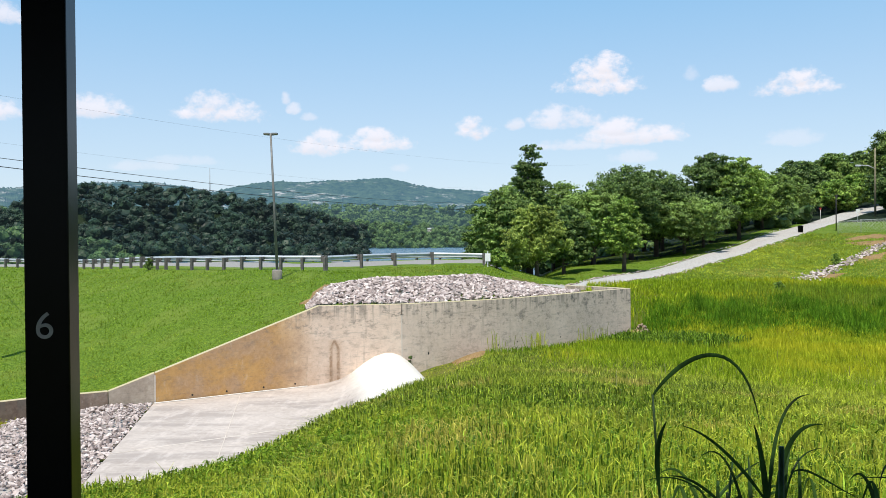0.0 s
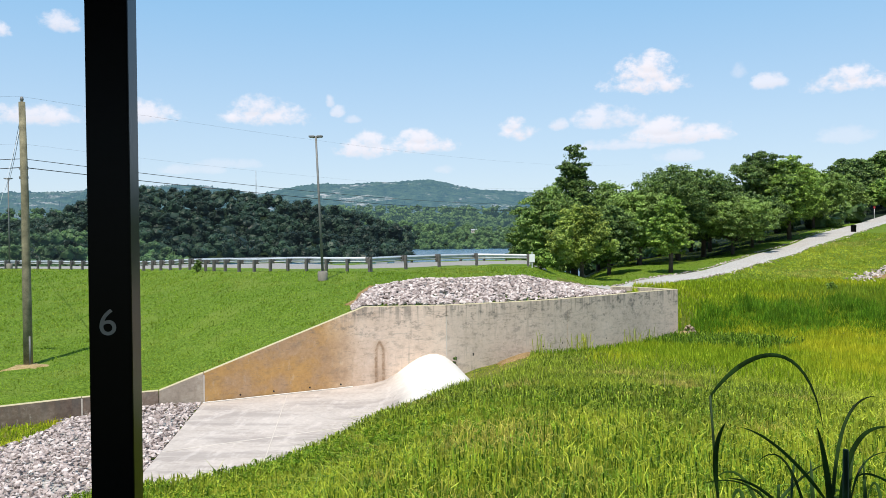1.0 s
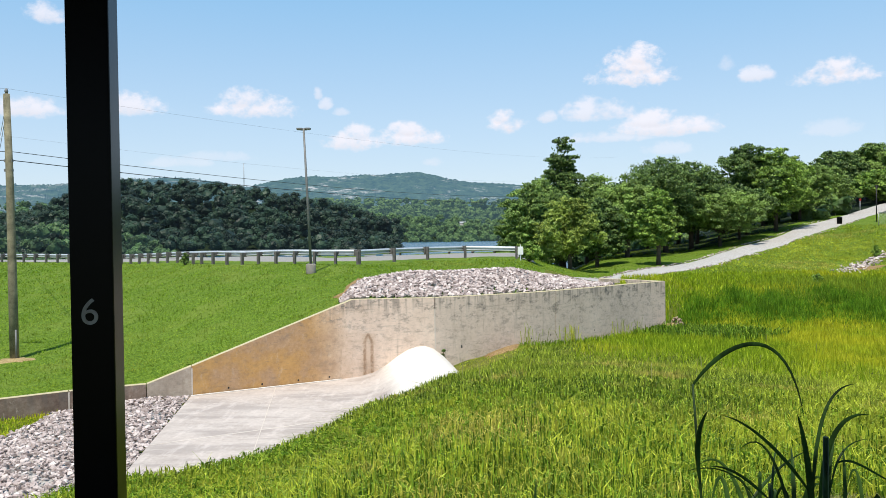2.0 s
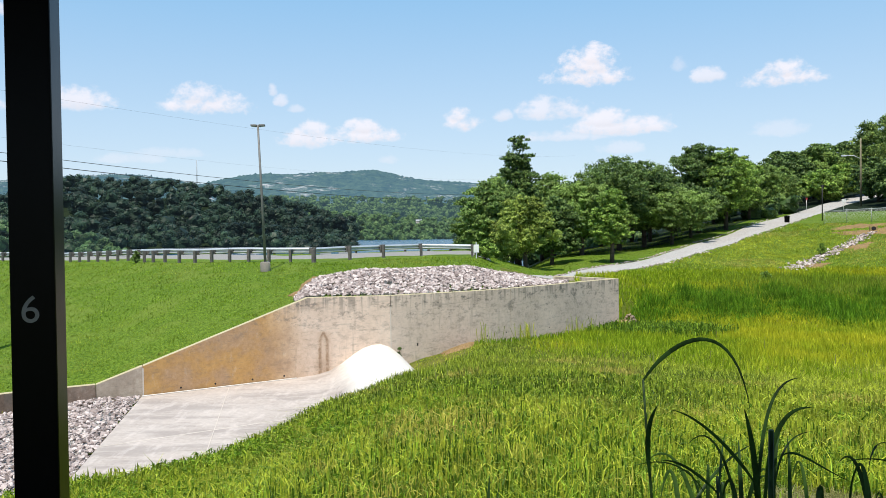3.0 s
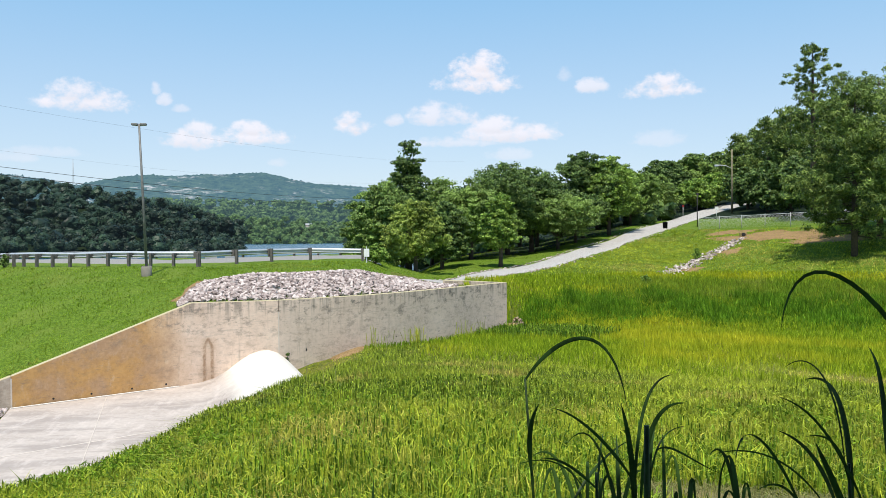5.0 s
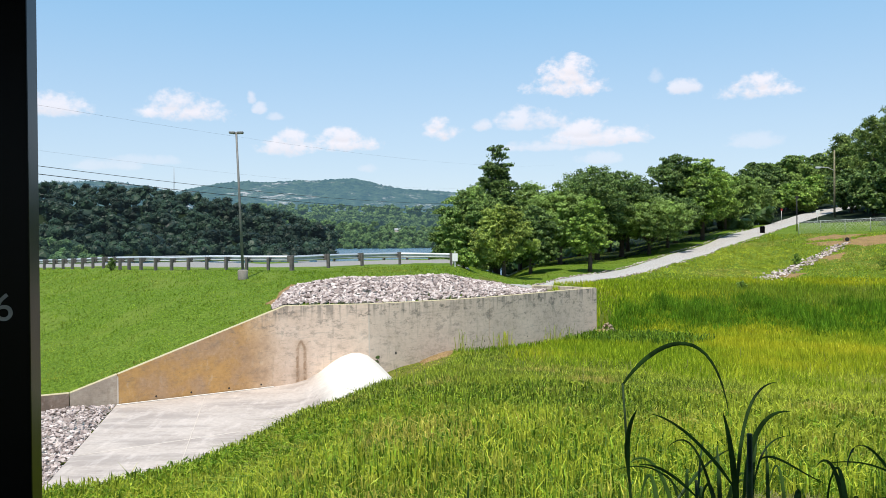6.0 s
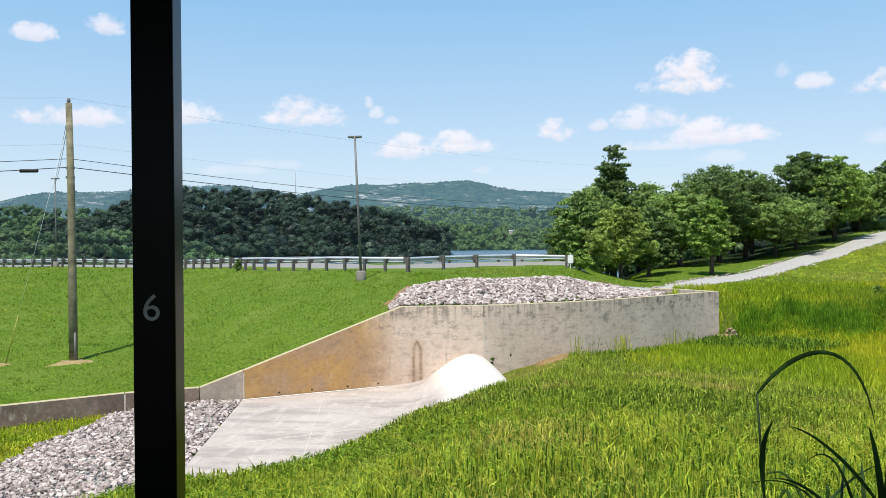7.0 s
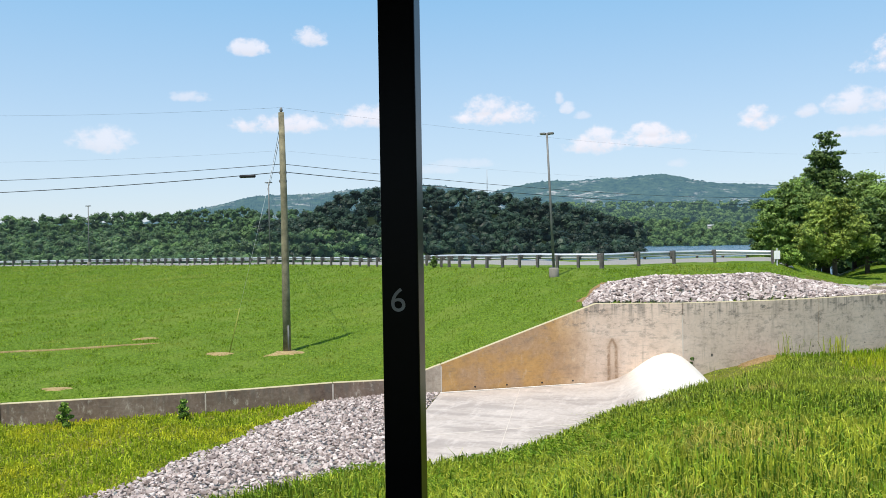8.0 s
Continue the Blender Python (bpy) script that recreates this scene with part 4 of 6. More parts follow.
def broadleaf(label, az, d, top_el, width, mat, seed, low=.16, lobes=22, per=80, size=.115, narrow=.8, cat="tree", open_=1.0):
    """A broad-leaved tree by its place, the elevation of its top and its width in metres: boughs, each a dome of leafy sprays."""
    rng = np.random.default_rng(seed)
    at = polar(az, d)
    z = gz(at.x, at.y)
    h = EYE + d * math.tan(radians(top_el)) - z
    t = tagged(thing("tree", (at.x, at.y, z)), label, cat)
    high = h * (1 - low)
    lobe_r = width * rng.uniform(.12, .19, lobes)
    lobe_r *= max(1.0, .85 * math.sqrt(high / width))
    k = np.arange(lobes) + .5
    polar_a = np.arccos(1 - 1.9 * k / lobes)                    # even over the crown, from its top downwards
    turn = k * 2.39996 + rng.uniform(0, 6) + rng.normal(size=lobes) * .25
    reach = rng.uniform(.72, 1.05, lobes)
    up_ = np.cos(polar_a) * reach
    side = np.sin(polar_a) * reach
    taper = np.where(up_ > 0, 1 - narrow * .35 * up_, 1 + .05 * up_)
    cen = np.stack([np.cos(turn) * side * taper * (width / 2 - lobe_r), np.sin(turn) * side * taper * (width / 2 - lobe_r),
                    low * h + high * .47 + up_ * (high * .53 - lobe_r * .8)], 1)
    cen[0] = (rng.normal() * width * .03, rng.normal() * width * .03, h - lobe_r[0] * .85)
    cen[:, 2] = np.maximum(cen[:, 2], low * h + lobe_r * .5)
    out = cen - np.array([0, 0, low * h + high * .35])
    out /= np.linalg.norm(out, axis=1, keepdims=True) + 1e-6
    n_ = 11
    dirs = rng.normal(size=(lobes, n_, 3)) + out[:, None] * .9 + np.array([0, 0, .55])
    dirs /= np.linalg.norm(dirs, axis=2, keepdims=True)
    sprays = (cen[:, None] + dirs * np.array([1, 1, .62]) * (lobe_r[:, None, None] * rng.uniform(.75, 1.2, (lobes, n_, 1)))).reshape(-1, 3)
    spray_r = (lobe_r[:, None] * rng.uniform(.22, .42, (lobes, n_))).ravel() * open_
    v, f = leaves(rng, sprays, spray_r, per, size, .6, .25, .5, .40, .40, .35)
    v2, f2 = leaves(rng, cen, lobe_r * .75, per * 2, size * 1.3, .6, .1, .6, .6, .5, 1.0)
    v3, f3 = leaves(rng, np.stack([cen[:, 0] * .3, cen[:, 1] * .3, cen[:, 2]], 1), lobe_r, per, size * 1.6, .9, .1, .6, .6, .5, 1.0)
    v, f = np.concatenate([v, v2, v3]), np.concatenate([f, f2 + len(v), f3 + len(v) + len(v2)])
    v[:, 2] = np.maximum(v[:, 2], .02)
    bm = bmesh.new()
    trunk(bm, rng, h, .028 * h * .75 + .03, cen, low)
    part("trunk", bm, BARK, t)
    arrays("crown", v, f, [mat], t)
    return t


def pine(label, az, d, top_el, width, seed, low=.25, size=.30, boughs=70, per=26, full=.45, puff=1.0):
    """A pine: boughs at uneven heights that curve upward and carry flat tufts of needles."""
    rng = np.random.default_rng(seed)
    at = polar(az, d)
    z = gz(at.x, at.y)
    h = EYE + d * math.tan(radians(top_el)) - z
    t = tagged(thing("pine_tree", (at.x, at.y, z)), label, "pine tree")
    bm = bmesh.new()
    r = .013 * h + .05
    bend = rng.normal() * .012 * h
    tube(bm, [(0, 0, -.4), (bend * .3, 0, h * .3), (bend, 0, h * .7), (bend * .8, 0, h * .985)], [r * 1.2, r, r * .6, .03], 9)
    cen, rad = [], []
    for i in range(boughs):
        s = (i + rng.uniform(0, 1)) / boughs
        hh = h * (low + (.97 - low) * s)
        form = (1 - s) ** full * min(1, .55 + 1.6 * s)
        ln = width / 2 * form * rng.uniform(.45, 1.12) + .25
        a = i * 2.39996 + rng.normal() * .5
        rise = rng.uniform(-.12, .30) + .35 * s
        p0 = Vector((bend * s, 0, hh))
        p2 = p0 + Vector((math.cos(a) * ln, math.sin(a) * ln, ln * rise))
        p1 = p0.lerp(p2, .5) - Vector((0, 0, ln * .07))
        tube(bm, [p0, p1, p2], [r * .20 * (1 - s) + .018, .02, .008], 4)
        steps = max(2, int(ln / .55))
        for q in np.linspace(.38 if ln > 1.5 else .6, 1.0, steps):
            c = p0.lerp(p1, q * 2) if q < .5 else p1.lerp(p2, q * 2 - 1)
            wide = (.16 + .10 * ln) * (1.15 - .5 * q)
            for _ in range(2):
                cen.append(tuple(c + Vector((rng.normal() * wide, rng.normal() * wide, rng.normal() * .16 + .10))))
                rad.append(rng.uniform(.30, .55) * puff)
    cen.append((bend * .8, 0, h - .25))
    rad.append(.35)
    v, f = leaves(rng, np.array(cen), rad, per, size, .8, .35, .24, .6, .5, .6)
    part("trunk", bm, BARK, t)
    arrays("crown", v, f, [PINE], t)
    return t


BT = "green broad-leaved tree beside the gravel drive"
broadleaf("bushy green tree at the lake's edge", 3.35, 70, 3.4, 6.0, OAK, 11, .03, 24)
broadleaf("dark low tree over the lake shore", 2.1, 78, 1.5, 3.8, DARKLEAF, 12, .0, 18)
broadleaf("tall slender tree rising above its neighbours", 5.6, 80, 6.5, 5.0, DARKLEAF, 47, .10, 34, 80, .11, .5)
broadleaf("rounded green tree in the grove", 4.2, 76, 3.9, 8.0, OAK, 14, .05)
broadleaf("yellowing rounded tree with a short trunk", 6.1, 61.5, 2.55, 5.4, YELLOWLEAF, 15, .09, 22, 95, .085)
broadleaf("dense green tree in the grove", 7.9, 68, 2.3, 5.6, DARKLEAF, 36, .10, 22, 90, .10)
broadleaf("dark dense tree at the back of the grove", 8.0, 84, 4.0, 9.5, OAK, 16, .12, 26)
broadleaf(BT, 9.9, 77, 4.0, 8.6, OAK, 17, .14, 28)
broadleaf("large round green tree in the grove", 12.4, 84, 5.05, 12.0, DARKLEAF, 18, .14, 36)
broadleaf("small bright green tree beside the drive", 11.9, 66.5, 2.9, 4.0, LIGHTLEAF, 19, .12, 20, 80, .09)
broadleaf(BT, 14.0, 86, 4.6, 9.0, DARKLEAF, 20, .16, 26)
broadleaf("spreading green tree with drooping branches", 15.8, 84, 3.0, 9.5, OAK, 21, .18, 28)
broadleaf("dark green tree in the grove", 14.4, 96, 3.9, 8.0, DARKLEAF, 22, .14, 20)
broadleaf("dark spreading tree on the slope", 17.0, 90, 3.1, 8.0, DARKLEAF, 23, .18, 24)
broadleaf("tall rounded tree at the bend of the drive", 17.5, 97, 5.6, 9.0, DARKLEAF, 24, .18, 32)
broadleaf("bright green tree beside the drive", 19.2, 98, 5.2, 9.5, LIGHTLEAF, 25, .12, 32)
broadleaf("green tree behind the drive", 20.6, 110, 4.3, 8.0, OAK, 26, .1, 22, 70, .14)
broadleaf("green tree behind the drive", 21.9, 122, 4.1, 9.0, OAK, 27, .05, 22, 70, .14)
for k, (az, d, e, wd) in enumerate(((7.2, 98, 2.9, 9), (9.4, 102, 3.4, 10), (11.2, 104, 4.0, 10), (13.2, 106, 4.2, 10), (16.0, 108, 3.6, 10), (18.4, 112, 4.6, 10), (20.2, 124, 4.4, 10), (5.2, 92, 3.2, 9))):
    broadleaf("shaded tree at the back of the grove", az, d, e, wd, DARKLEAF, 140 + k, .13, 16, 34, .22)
for k, (az, d, e, wd, mt) in enumerate(((23.2, 140, 4.9, 9, DARKLEAF), (24.4, 146, 5.3, 8, OAK), (25.1, 150, 5.2, 9, OAK), (26.2, 158, 5.3, 9, DARKLEAF), (22.4, 150, 4.9, 10, DARKLEAF),
                                        (24.9, 132, 3.6, 8, LIGHTLEAF), (26.0, 138, 4.0, 8, LIGHTLEAF))):
    broadleaf("tall woodland tree on the hill", az, d, e, wd, mt, 40 + k, .04, 22, 60, .19)
for k, (az, d, e, wd) in enumerate(((27.4, 140, 6.2, 7), (28.4, 150, 6.5, 8), (29.3, 128, 7.2, 8), (30.5, 118, 7.8, 9), (30.2, 150, 7.2, 9), (32.4, 125, 8.1, 10))):
    pine("dark pine in the wood on the hill", az, d, e, wd, 60 + k, .10, .30, 60, 24, .45, 1.3)
pine("tall open-crowned pine above the other trees", 31.9, 96, 11.7, 8.6, 64, .38, .19, 52, 40, .62, .72)
for k, (az, d, e, wd, n_) in enumerate(((33.5, 92, 9.7, 6, 56), (34.2, 74, 8.8, 11.5, 110), (35.6, 80, 9.3, 9, 70), (37.4, 84, 9.8, 9, 70))):
    pine("tall dark pine on the hill above the fence", az, d, e, wd, 70 + k, .12, .19, n_, 36, .45, 1.05)
for k, (az, d, e, wd) in enumerate(((28.0, 124, 4.3, 8), (29.2, 116, 4.6, 8), (30.6, 108, 4.8, 8), (32.0, 104, 5.2, 8), (33.3, 100, 5.8, 8), (35, 96, 6, 8))):
    broadleaf("dense dark tree behind the chain-link fence", az, d, e, wd, DARKLEAF, 80 + k, .02, 18, 50, .19)
# shrubs
broadleaf("pale green bush at the end of the guard rail", 3.35, 55.5, -.55, 2.0, LIGHTLEAF, 90, .0, 12, 40, .06, 1, "shrub")
broadleaf("small dark shrub against the guard rail", -19.75, 53.5, -.95, .7, OAK, 91, .0, 8, 22, .045, 1, "shrub")
broadleaf("leafy weed at the foot of the low wall", -43.8, 27.6, -9.6, .5, LIGHTLEAF, 92, .0, 9, 14, .05, 1, "shrub")
broadleaf("leafy weed at the foot of the low wall", -36.7, 27.2, -9.95, .4, LIGHTLEAF, 93, .0, 8, 14, .05, 1, "shrub")
broadleaf("dark leafy weed growing beside the weir", -2.60, float(wall_dist(-2.60)) - .3, -7.85, .30, DARKLEAF, 94, .0, 7, 12, .04, 1, "shrub")
broadleaf("small leafy plant growing in the rock ditch", 24.9, 77, -1.0, .9, LIGHTLEAF, 95, .0, 8, 16, .07, 1, "shrub")
broadleaf("small leafy plant in the marsh field", 21.6, 62, -2.75, .9, LIGHTLEAF, 96, .0, 8, 16, .07, 1, "shrub")


def dome_mesh(level):
    """A small faceted ball to stand for the body of a far crown."""
    bm = bmesh.new()
    bmesh.ops.create_icosphere(bm, subdivisions=level, radius=1)
    bm.verts.index_update()
    v, f = np.array([tuple(q.co) for q in bm.verts]), np.array([[q.index for q in fc.verts] for fc in bm.faces])
    bm.free()
    return v, f


DOMES = dome_mesh(1), dome_mesh(2)


def woods(name, label, rows, mat, seed, leafy, size, crown_w):
    """A far wood: rows of (az0, az1, distance, top elevation at evenly spaced azimuths). One mass of many crowns."""
    rng = np.random.default_rng(seed)
    cen, rad = [], []
    for a0, a1, d, tops in rows:
        wide = radians(abs(a1 - a0)) * d
        k = max(2, int(wide / (crown_w * .56)))
        for i in range(k):
            az = a0 + (a1 - a0) * (i + rng.uniform(.1, .9)) / k
            top = np.interp((az - a0) / (a1 - a0), np.linspace(0, 1, len(tops)), tops)
            dd = d * rng.uniform(.95, 1.05)
            zt = EYE + dd * math.tan(radians(top)) + rng.normal() * crown_w * .07
            wd = crown_w * rng.uniform(.7, 1.25)
            main = wd * .42
            zc = zt - main
            x0, y0 = dd * math.sin(radians(az)), dd * math.cos(radians(az))
            cen.append((x0, y0, zc))
            rad.append(main * .9)
            for j in range(5):
                a, e = rng.uniform(0, math.tau), rng.uniform(.0, 1.25)
                q = main * rng.uniform(.75, 1.0)
                cen.append((x0 + q * math.cos(a) * math.cos(e), y0 + q * math.sin(a) * math.cos(e), zc + q * math.sin(e) * .85))
                rad.append(wd * rng.uniform(.14, .25))
    v, f = leaves(rng, cen, np.array(rad) * 1.06, leafy, size, .85, .18, .6, .38, .14)
    V, F, off = [v], [f], len(v)
    for c, r in zip(cen, rad):
        ball = DOMES[0] if r < crown_w * .2 or size > .4 else DOMES[1]
        w = (ball[0] + rng.normal(size=ball[0].shape) * .13) * np.array([1, 1, .85]) * (r * .74) + np.array(c)
        V.append(w)
        F.append(ball[1] + off)
        off += len(w)
    ob = arrays(name, np.concatenate(V), np.concatenate(F), [mat])
    return tagged(ob, label, "woods", kind="stuff")


def wood_rows(a0, a1, d0, d1, n, tops, base):
    """Rows from the shore (elevation base) up to the skyline tops."""
    return [(a0, a1, d0 + (d1 - d0) * i / (n - 1), [base + (t - base) * (.22 + .78 * i / (n - 1)) for t in tops]) for i in range(n)]


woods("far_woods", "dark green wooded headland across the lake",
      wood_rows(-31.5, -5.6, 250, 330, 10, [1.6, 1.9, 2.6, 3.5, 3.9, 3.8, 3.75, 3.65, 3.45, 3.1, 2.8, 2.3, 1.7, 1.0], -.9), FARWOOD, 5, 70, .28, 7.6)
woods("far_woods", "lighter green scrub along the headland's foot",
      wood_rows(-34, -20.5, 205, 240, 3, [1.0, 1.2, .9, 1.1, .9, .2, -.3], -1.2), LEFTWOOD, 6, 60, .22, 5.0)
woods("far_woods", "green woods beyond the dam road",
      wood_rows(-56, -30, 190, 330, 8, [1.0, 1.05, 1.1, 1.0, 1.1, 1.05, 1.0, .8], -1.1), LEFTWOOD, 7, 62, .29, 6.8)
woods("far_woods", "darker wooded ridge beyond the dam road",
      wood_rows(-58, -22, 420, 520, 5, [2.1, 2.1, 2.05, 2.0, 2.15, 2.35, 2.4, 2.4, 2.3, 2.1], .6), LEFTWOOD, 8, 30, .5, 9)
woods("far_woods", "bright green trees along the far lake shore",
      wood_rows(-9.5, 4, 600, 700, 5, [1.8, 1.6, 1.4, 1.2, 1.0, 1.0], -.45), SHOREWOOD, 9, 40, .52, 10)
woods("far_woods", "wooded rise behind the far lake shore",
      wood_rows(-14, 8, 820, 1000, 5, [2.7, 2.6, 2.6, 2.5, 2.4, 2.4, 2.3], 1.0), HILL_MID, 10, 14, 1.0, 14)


# row of dark crowns added so the gaps between trunks read dark
woods("undergrowth", "dark undergrowth added to fill the gaps behind the grove",
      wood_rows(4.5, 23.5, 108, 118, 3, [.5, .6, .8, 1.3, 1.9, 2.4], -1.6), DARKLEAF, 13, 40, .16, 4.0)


def ridge(name, label, d, line, mat, depth, seed, n=340, power=.75, foot=-.3):
    """A far wooded hill with a ragged skyline, along (azimuth, elevation) of its crest."""
    rng = np.random.default_rng(seed)
    az = np.linspace(line[0][0], line[-1][0], n)
    top = np.interp(az, [a for a, _ in line], [e for _, e in line])
    top = np.convolve(np.pad(top, 12, mode="edge"), np.ones(25) / 25, mode="valid")
    k = 26
    v = []
    for j in range(k + 1):
        s = j / k
        dd = d - depth * (1 - s)
        rag = np.abs(rng.normal(size=n)) * (.03 if j < k else .04) + (.13 * (rng.random(n) < .14) * rng.random(n) if j == k else 0) + .06 * np.sin(az * 2.1 + j * .35) * (1 - s) * s * 4 + .05 * np.sin(az * 5.3 - j * .6) * (1 - s) * s * 4
        el = foot + (top - foot) * (s ** power) + rag * (s > .1)
        z = EYE + dd * np.tan(np.radians(el))
        v.append(np.stack([dd * np.sin(np.radians(az)), dd * np.cos(np.radians(az)), z], -1))
    dd = d + depth
    v.append(np.stack([dd * np.sin(np.radians(az)), dd * np.cos(np.radians(az)), np.full(n, -20.0)], -1))
    v = np.array(v)
    i, j = np.meshgrid(np.arange(k + 1), np.arange(n - 1), indexing="ij")
    f = np.stack([i * n + j, i * n + j + 1, (i + 1) * n + j + 1, (i + 1) * n + j], -1).reshape(-1, 4)
    return tagged(arrays(name, v.reshape(-1, 3), f, [mat]), label, "hill", kind="structure")


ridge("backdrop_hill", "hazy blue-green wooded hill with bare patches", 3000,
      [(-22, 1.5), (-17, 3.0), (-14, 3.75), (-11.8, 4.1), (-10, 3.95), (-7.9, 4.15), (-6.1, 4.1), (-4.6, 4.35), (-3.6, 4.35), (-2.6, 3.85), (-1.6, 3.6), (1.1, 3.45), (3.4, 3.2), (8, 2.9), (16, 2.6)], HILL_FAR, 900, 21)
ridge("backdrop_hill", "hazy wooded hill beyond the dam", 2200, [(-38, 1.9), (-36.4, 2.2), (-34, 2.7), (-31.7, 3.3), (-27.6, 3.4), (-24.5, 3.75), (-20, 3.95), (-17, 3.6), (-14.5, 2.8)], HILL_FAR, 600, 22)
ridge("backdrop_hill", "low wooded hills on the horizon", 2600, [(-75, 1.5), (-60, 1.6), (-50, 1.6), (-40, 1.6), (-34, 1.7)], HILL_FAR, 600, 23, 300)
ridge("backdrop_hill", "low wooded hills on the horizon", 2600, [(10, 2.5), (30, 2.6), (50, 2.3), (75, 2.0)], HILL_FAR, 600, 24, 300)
# near-black hills fill the canopy's gaps as painted shade
ridge("wooded_hill", "ground under the wooded headland, darkened as shade between crowns", 322, [(-33, .0), (-29, .6), (-26.5, 1.5), (-24.5, 2.2), (-20, 2.4), (-15, 2.2), (-11, 1.5), (-8, .6), (-5.8, -.6)], FAR_SOIL_SHADE, 66, 25, 160, 1.2, -1.2)
ridge("wooded_hill", "ground under the woods beyond the road, darkened as shade", 330, [(-62, .1), (-50, .3), (-40, .3), (-33, .2), (-29.5, -.2)], FAR_SOIL_SHADE, 125, 26, 160, 1.25, -1.4)
ridge("wooded_hill", "ground under the wooded ridge, darkened as shade", 525, [(-62, 1.45), (-50, 1.4), (-45, 1.35), (-38, 1.5), (-30, 1.65), (-22, 1.6)], FAR_SOIL_SHADE, 105, 27, 160, 1.1, -.6)
ridge("wooded_hill", "ground under the far shore's trees", 720, [(-11, .8), (-5, .6), (6, .3)], FAR_SOIL_SHADE, 95, 28, 120, 1.2, -.5)
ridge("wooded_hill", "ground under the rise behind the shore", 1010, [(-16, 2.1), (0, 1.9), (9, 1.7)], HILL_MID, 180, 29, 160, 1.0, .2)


# ---- right bank: lamp, signs, bin, fence, ditch ----
def on_ground(az, d):
    q = polar(az, d)
    return (q.x, q.y, gz(q.x, q.y))


def hill_lamp():
    t = tagged(thing("street_lamp", on_ground(27.05, 118)), "weathered timber pole with a street light arm", "street lamp")
    h = EYE + 118 * math.tan(radians(5.42)) - t.location.z
    bm = bmesh.new()
    tube(bm, [(0, 0, -.5), (0, 0, h * .5), (0, 0, h)], [.14, .12, .09], 10)
    part("pole", bm, POLE, t)
    bm = bmesh.new()
    tube(bm, [(0, 0, h - 2.6), (-.9, 0, h - 2.2), (-1.9, 0, h - 2.15)], [.05, .05, .045], 6)
    part("arm", bm, GALV, t)
    bm = bmesh.new()
    box(bm, (-2.45, -.14, h - 2.3), (-1.8, .14, h - 2.1), .05)
    hd = part("lamp_head", bm, GALV, t, "grey cobra lamp head")
    bm = bmesh.new()
    box(bm, (-2.35, -.10, h - 2.34), (-1.95, .10, h - 2.301), .015)
    part("lens", bm, WHITE, hd, "pale lamp lens")


def sign_post(az, d, height, panel, mat, label, pole=.035, polemat=None):
    t = tagged(thing("road_sign", on_ground(az, d)), label, "sign")
    bm = bmesh.new()
    tube(bm, [(0, 0, -.3), (0, 0, height)], [pole, pole], 8)
    part("post", bm, polemat or GALV, t)
    bm = bmesh.new()
    wd, ht, kind = panel
    if kind == "octagon":
        vs = [bm.verts.new((wd / 2 * math.cos((k + .5) * math.tau / 8) * 1.08, -.05, height - ht / 2 + wd / 2 * 1.08 * math.sin((k + .5) * math.tau / 8))) for k in range(8)]
        f = bm.faces.new(vs)
        ex = bmesh.ops.extrude_face_region(bm, geom=[f])["geom"]
        bmesh.ops.translate(bm, vec=(0, .012, 0), verts=[v for v in ex if isinstance(v, bmesh.types.BMVert)])
        bmesh.ops.recalc_face_normals(bm, faces=bm.faces)
    else:
        box(bm, (-wd / 2, -.05, height - ht), (wd / 2, -.035, height), .004)
    part("panel", bm, mat, t)
    return t


def bin_():
    t = tagged(thing("litter_bin", on_ground(22.86, 102.5)), "black cylindrical litter bin beside the gravel drive", "litter bin")
    bm = bmesh.new()
    tube(bm, [(0, 0, -.05), (0, 0, .05), (0, 0, .72), (0, 0, .75)], [.25, .27, .29, .30], 16)
    part("body", bm, BLACK, t)
    bm = bmesh.new()
    tube(bm, [(0, 0, .752), (0, 0, .81), (0, 0, .87)], [.31, .29, .16], 16)
    part("lid", bm, BLACK, t)


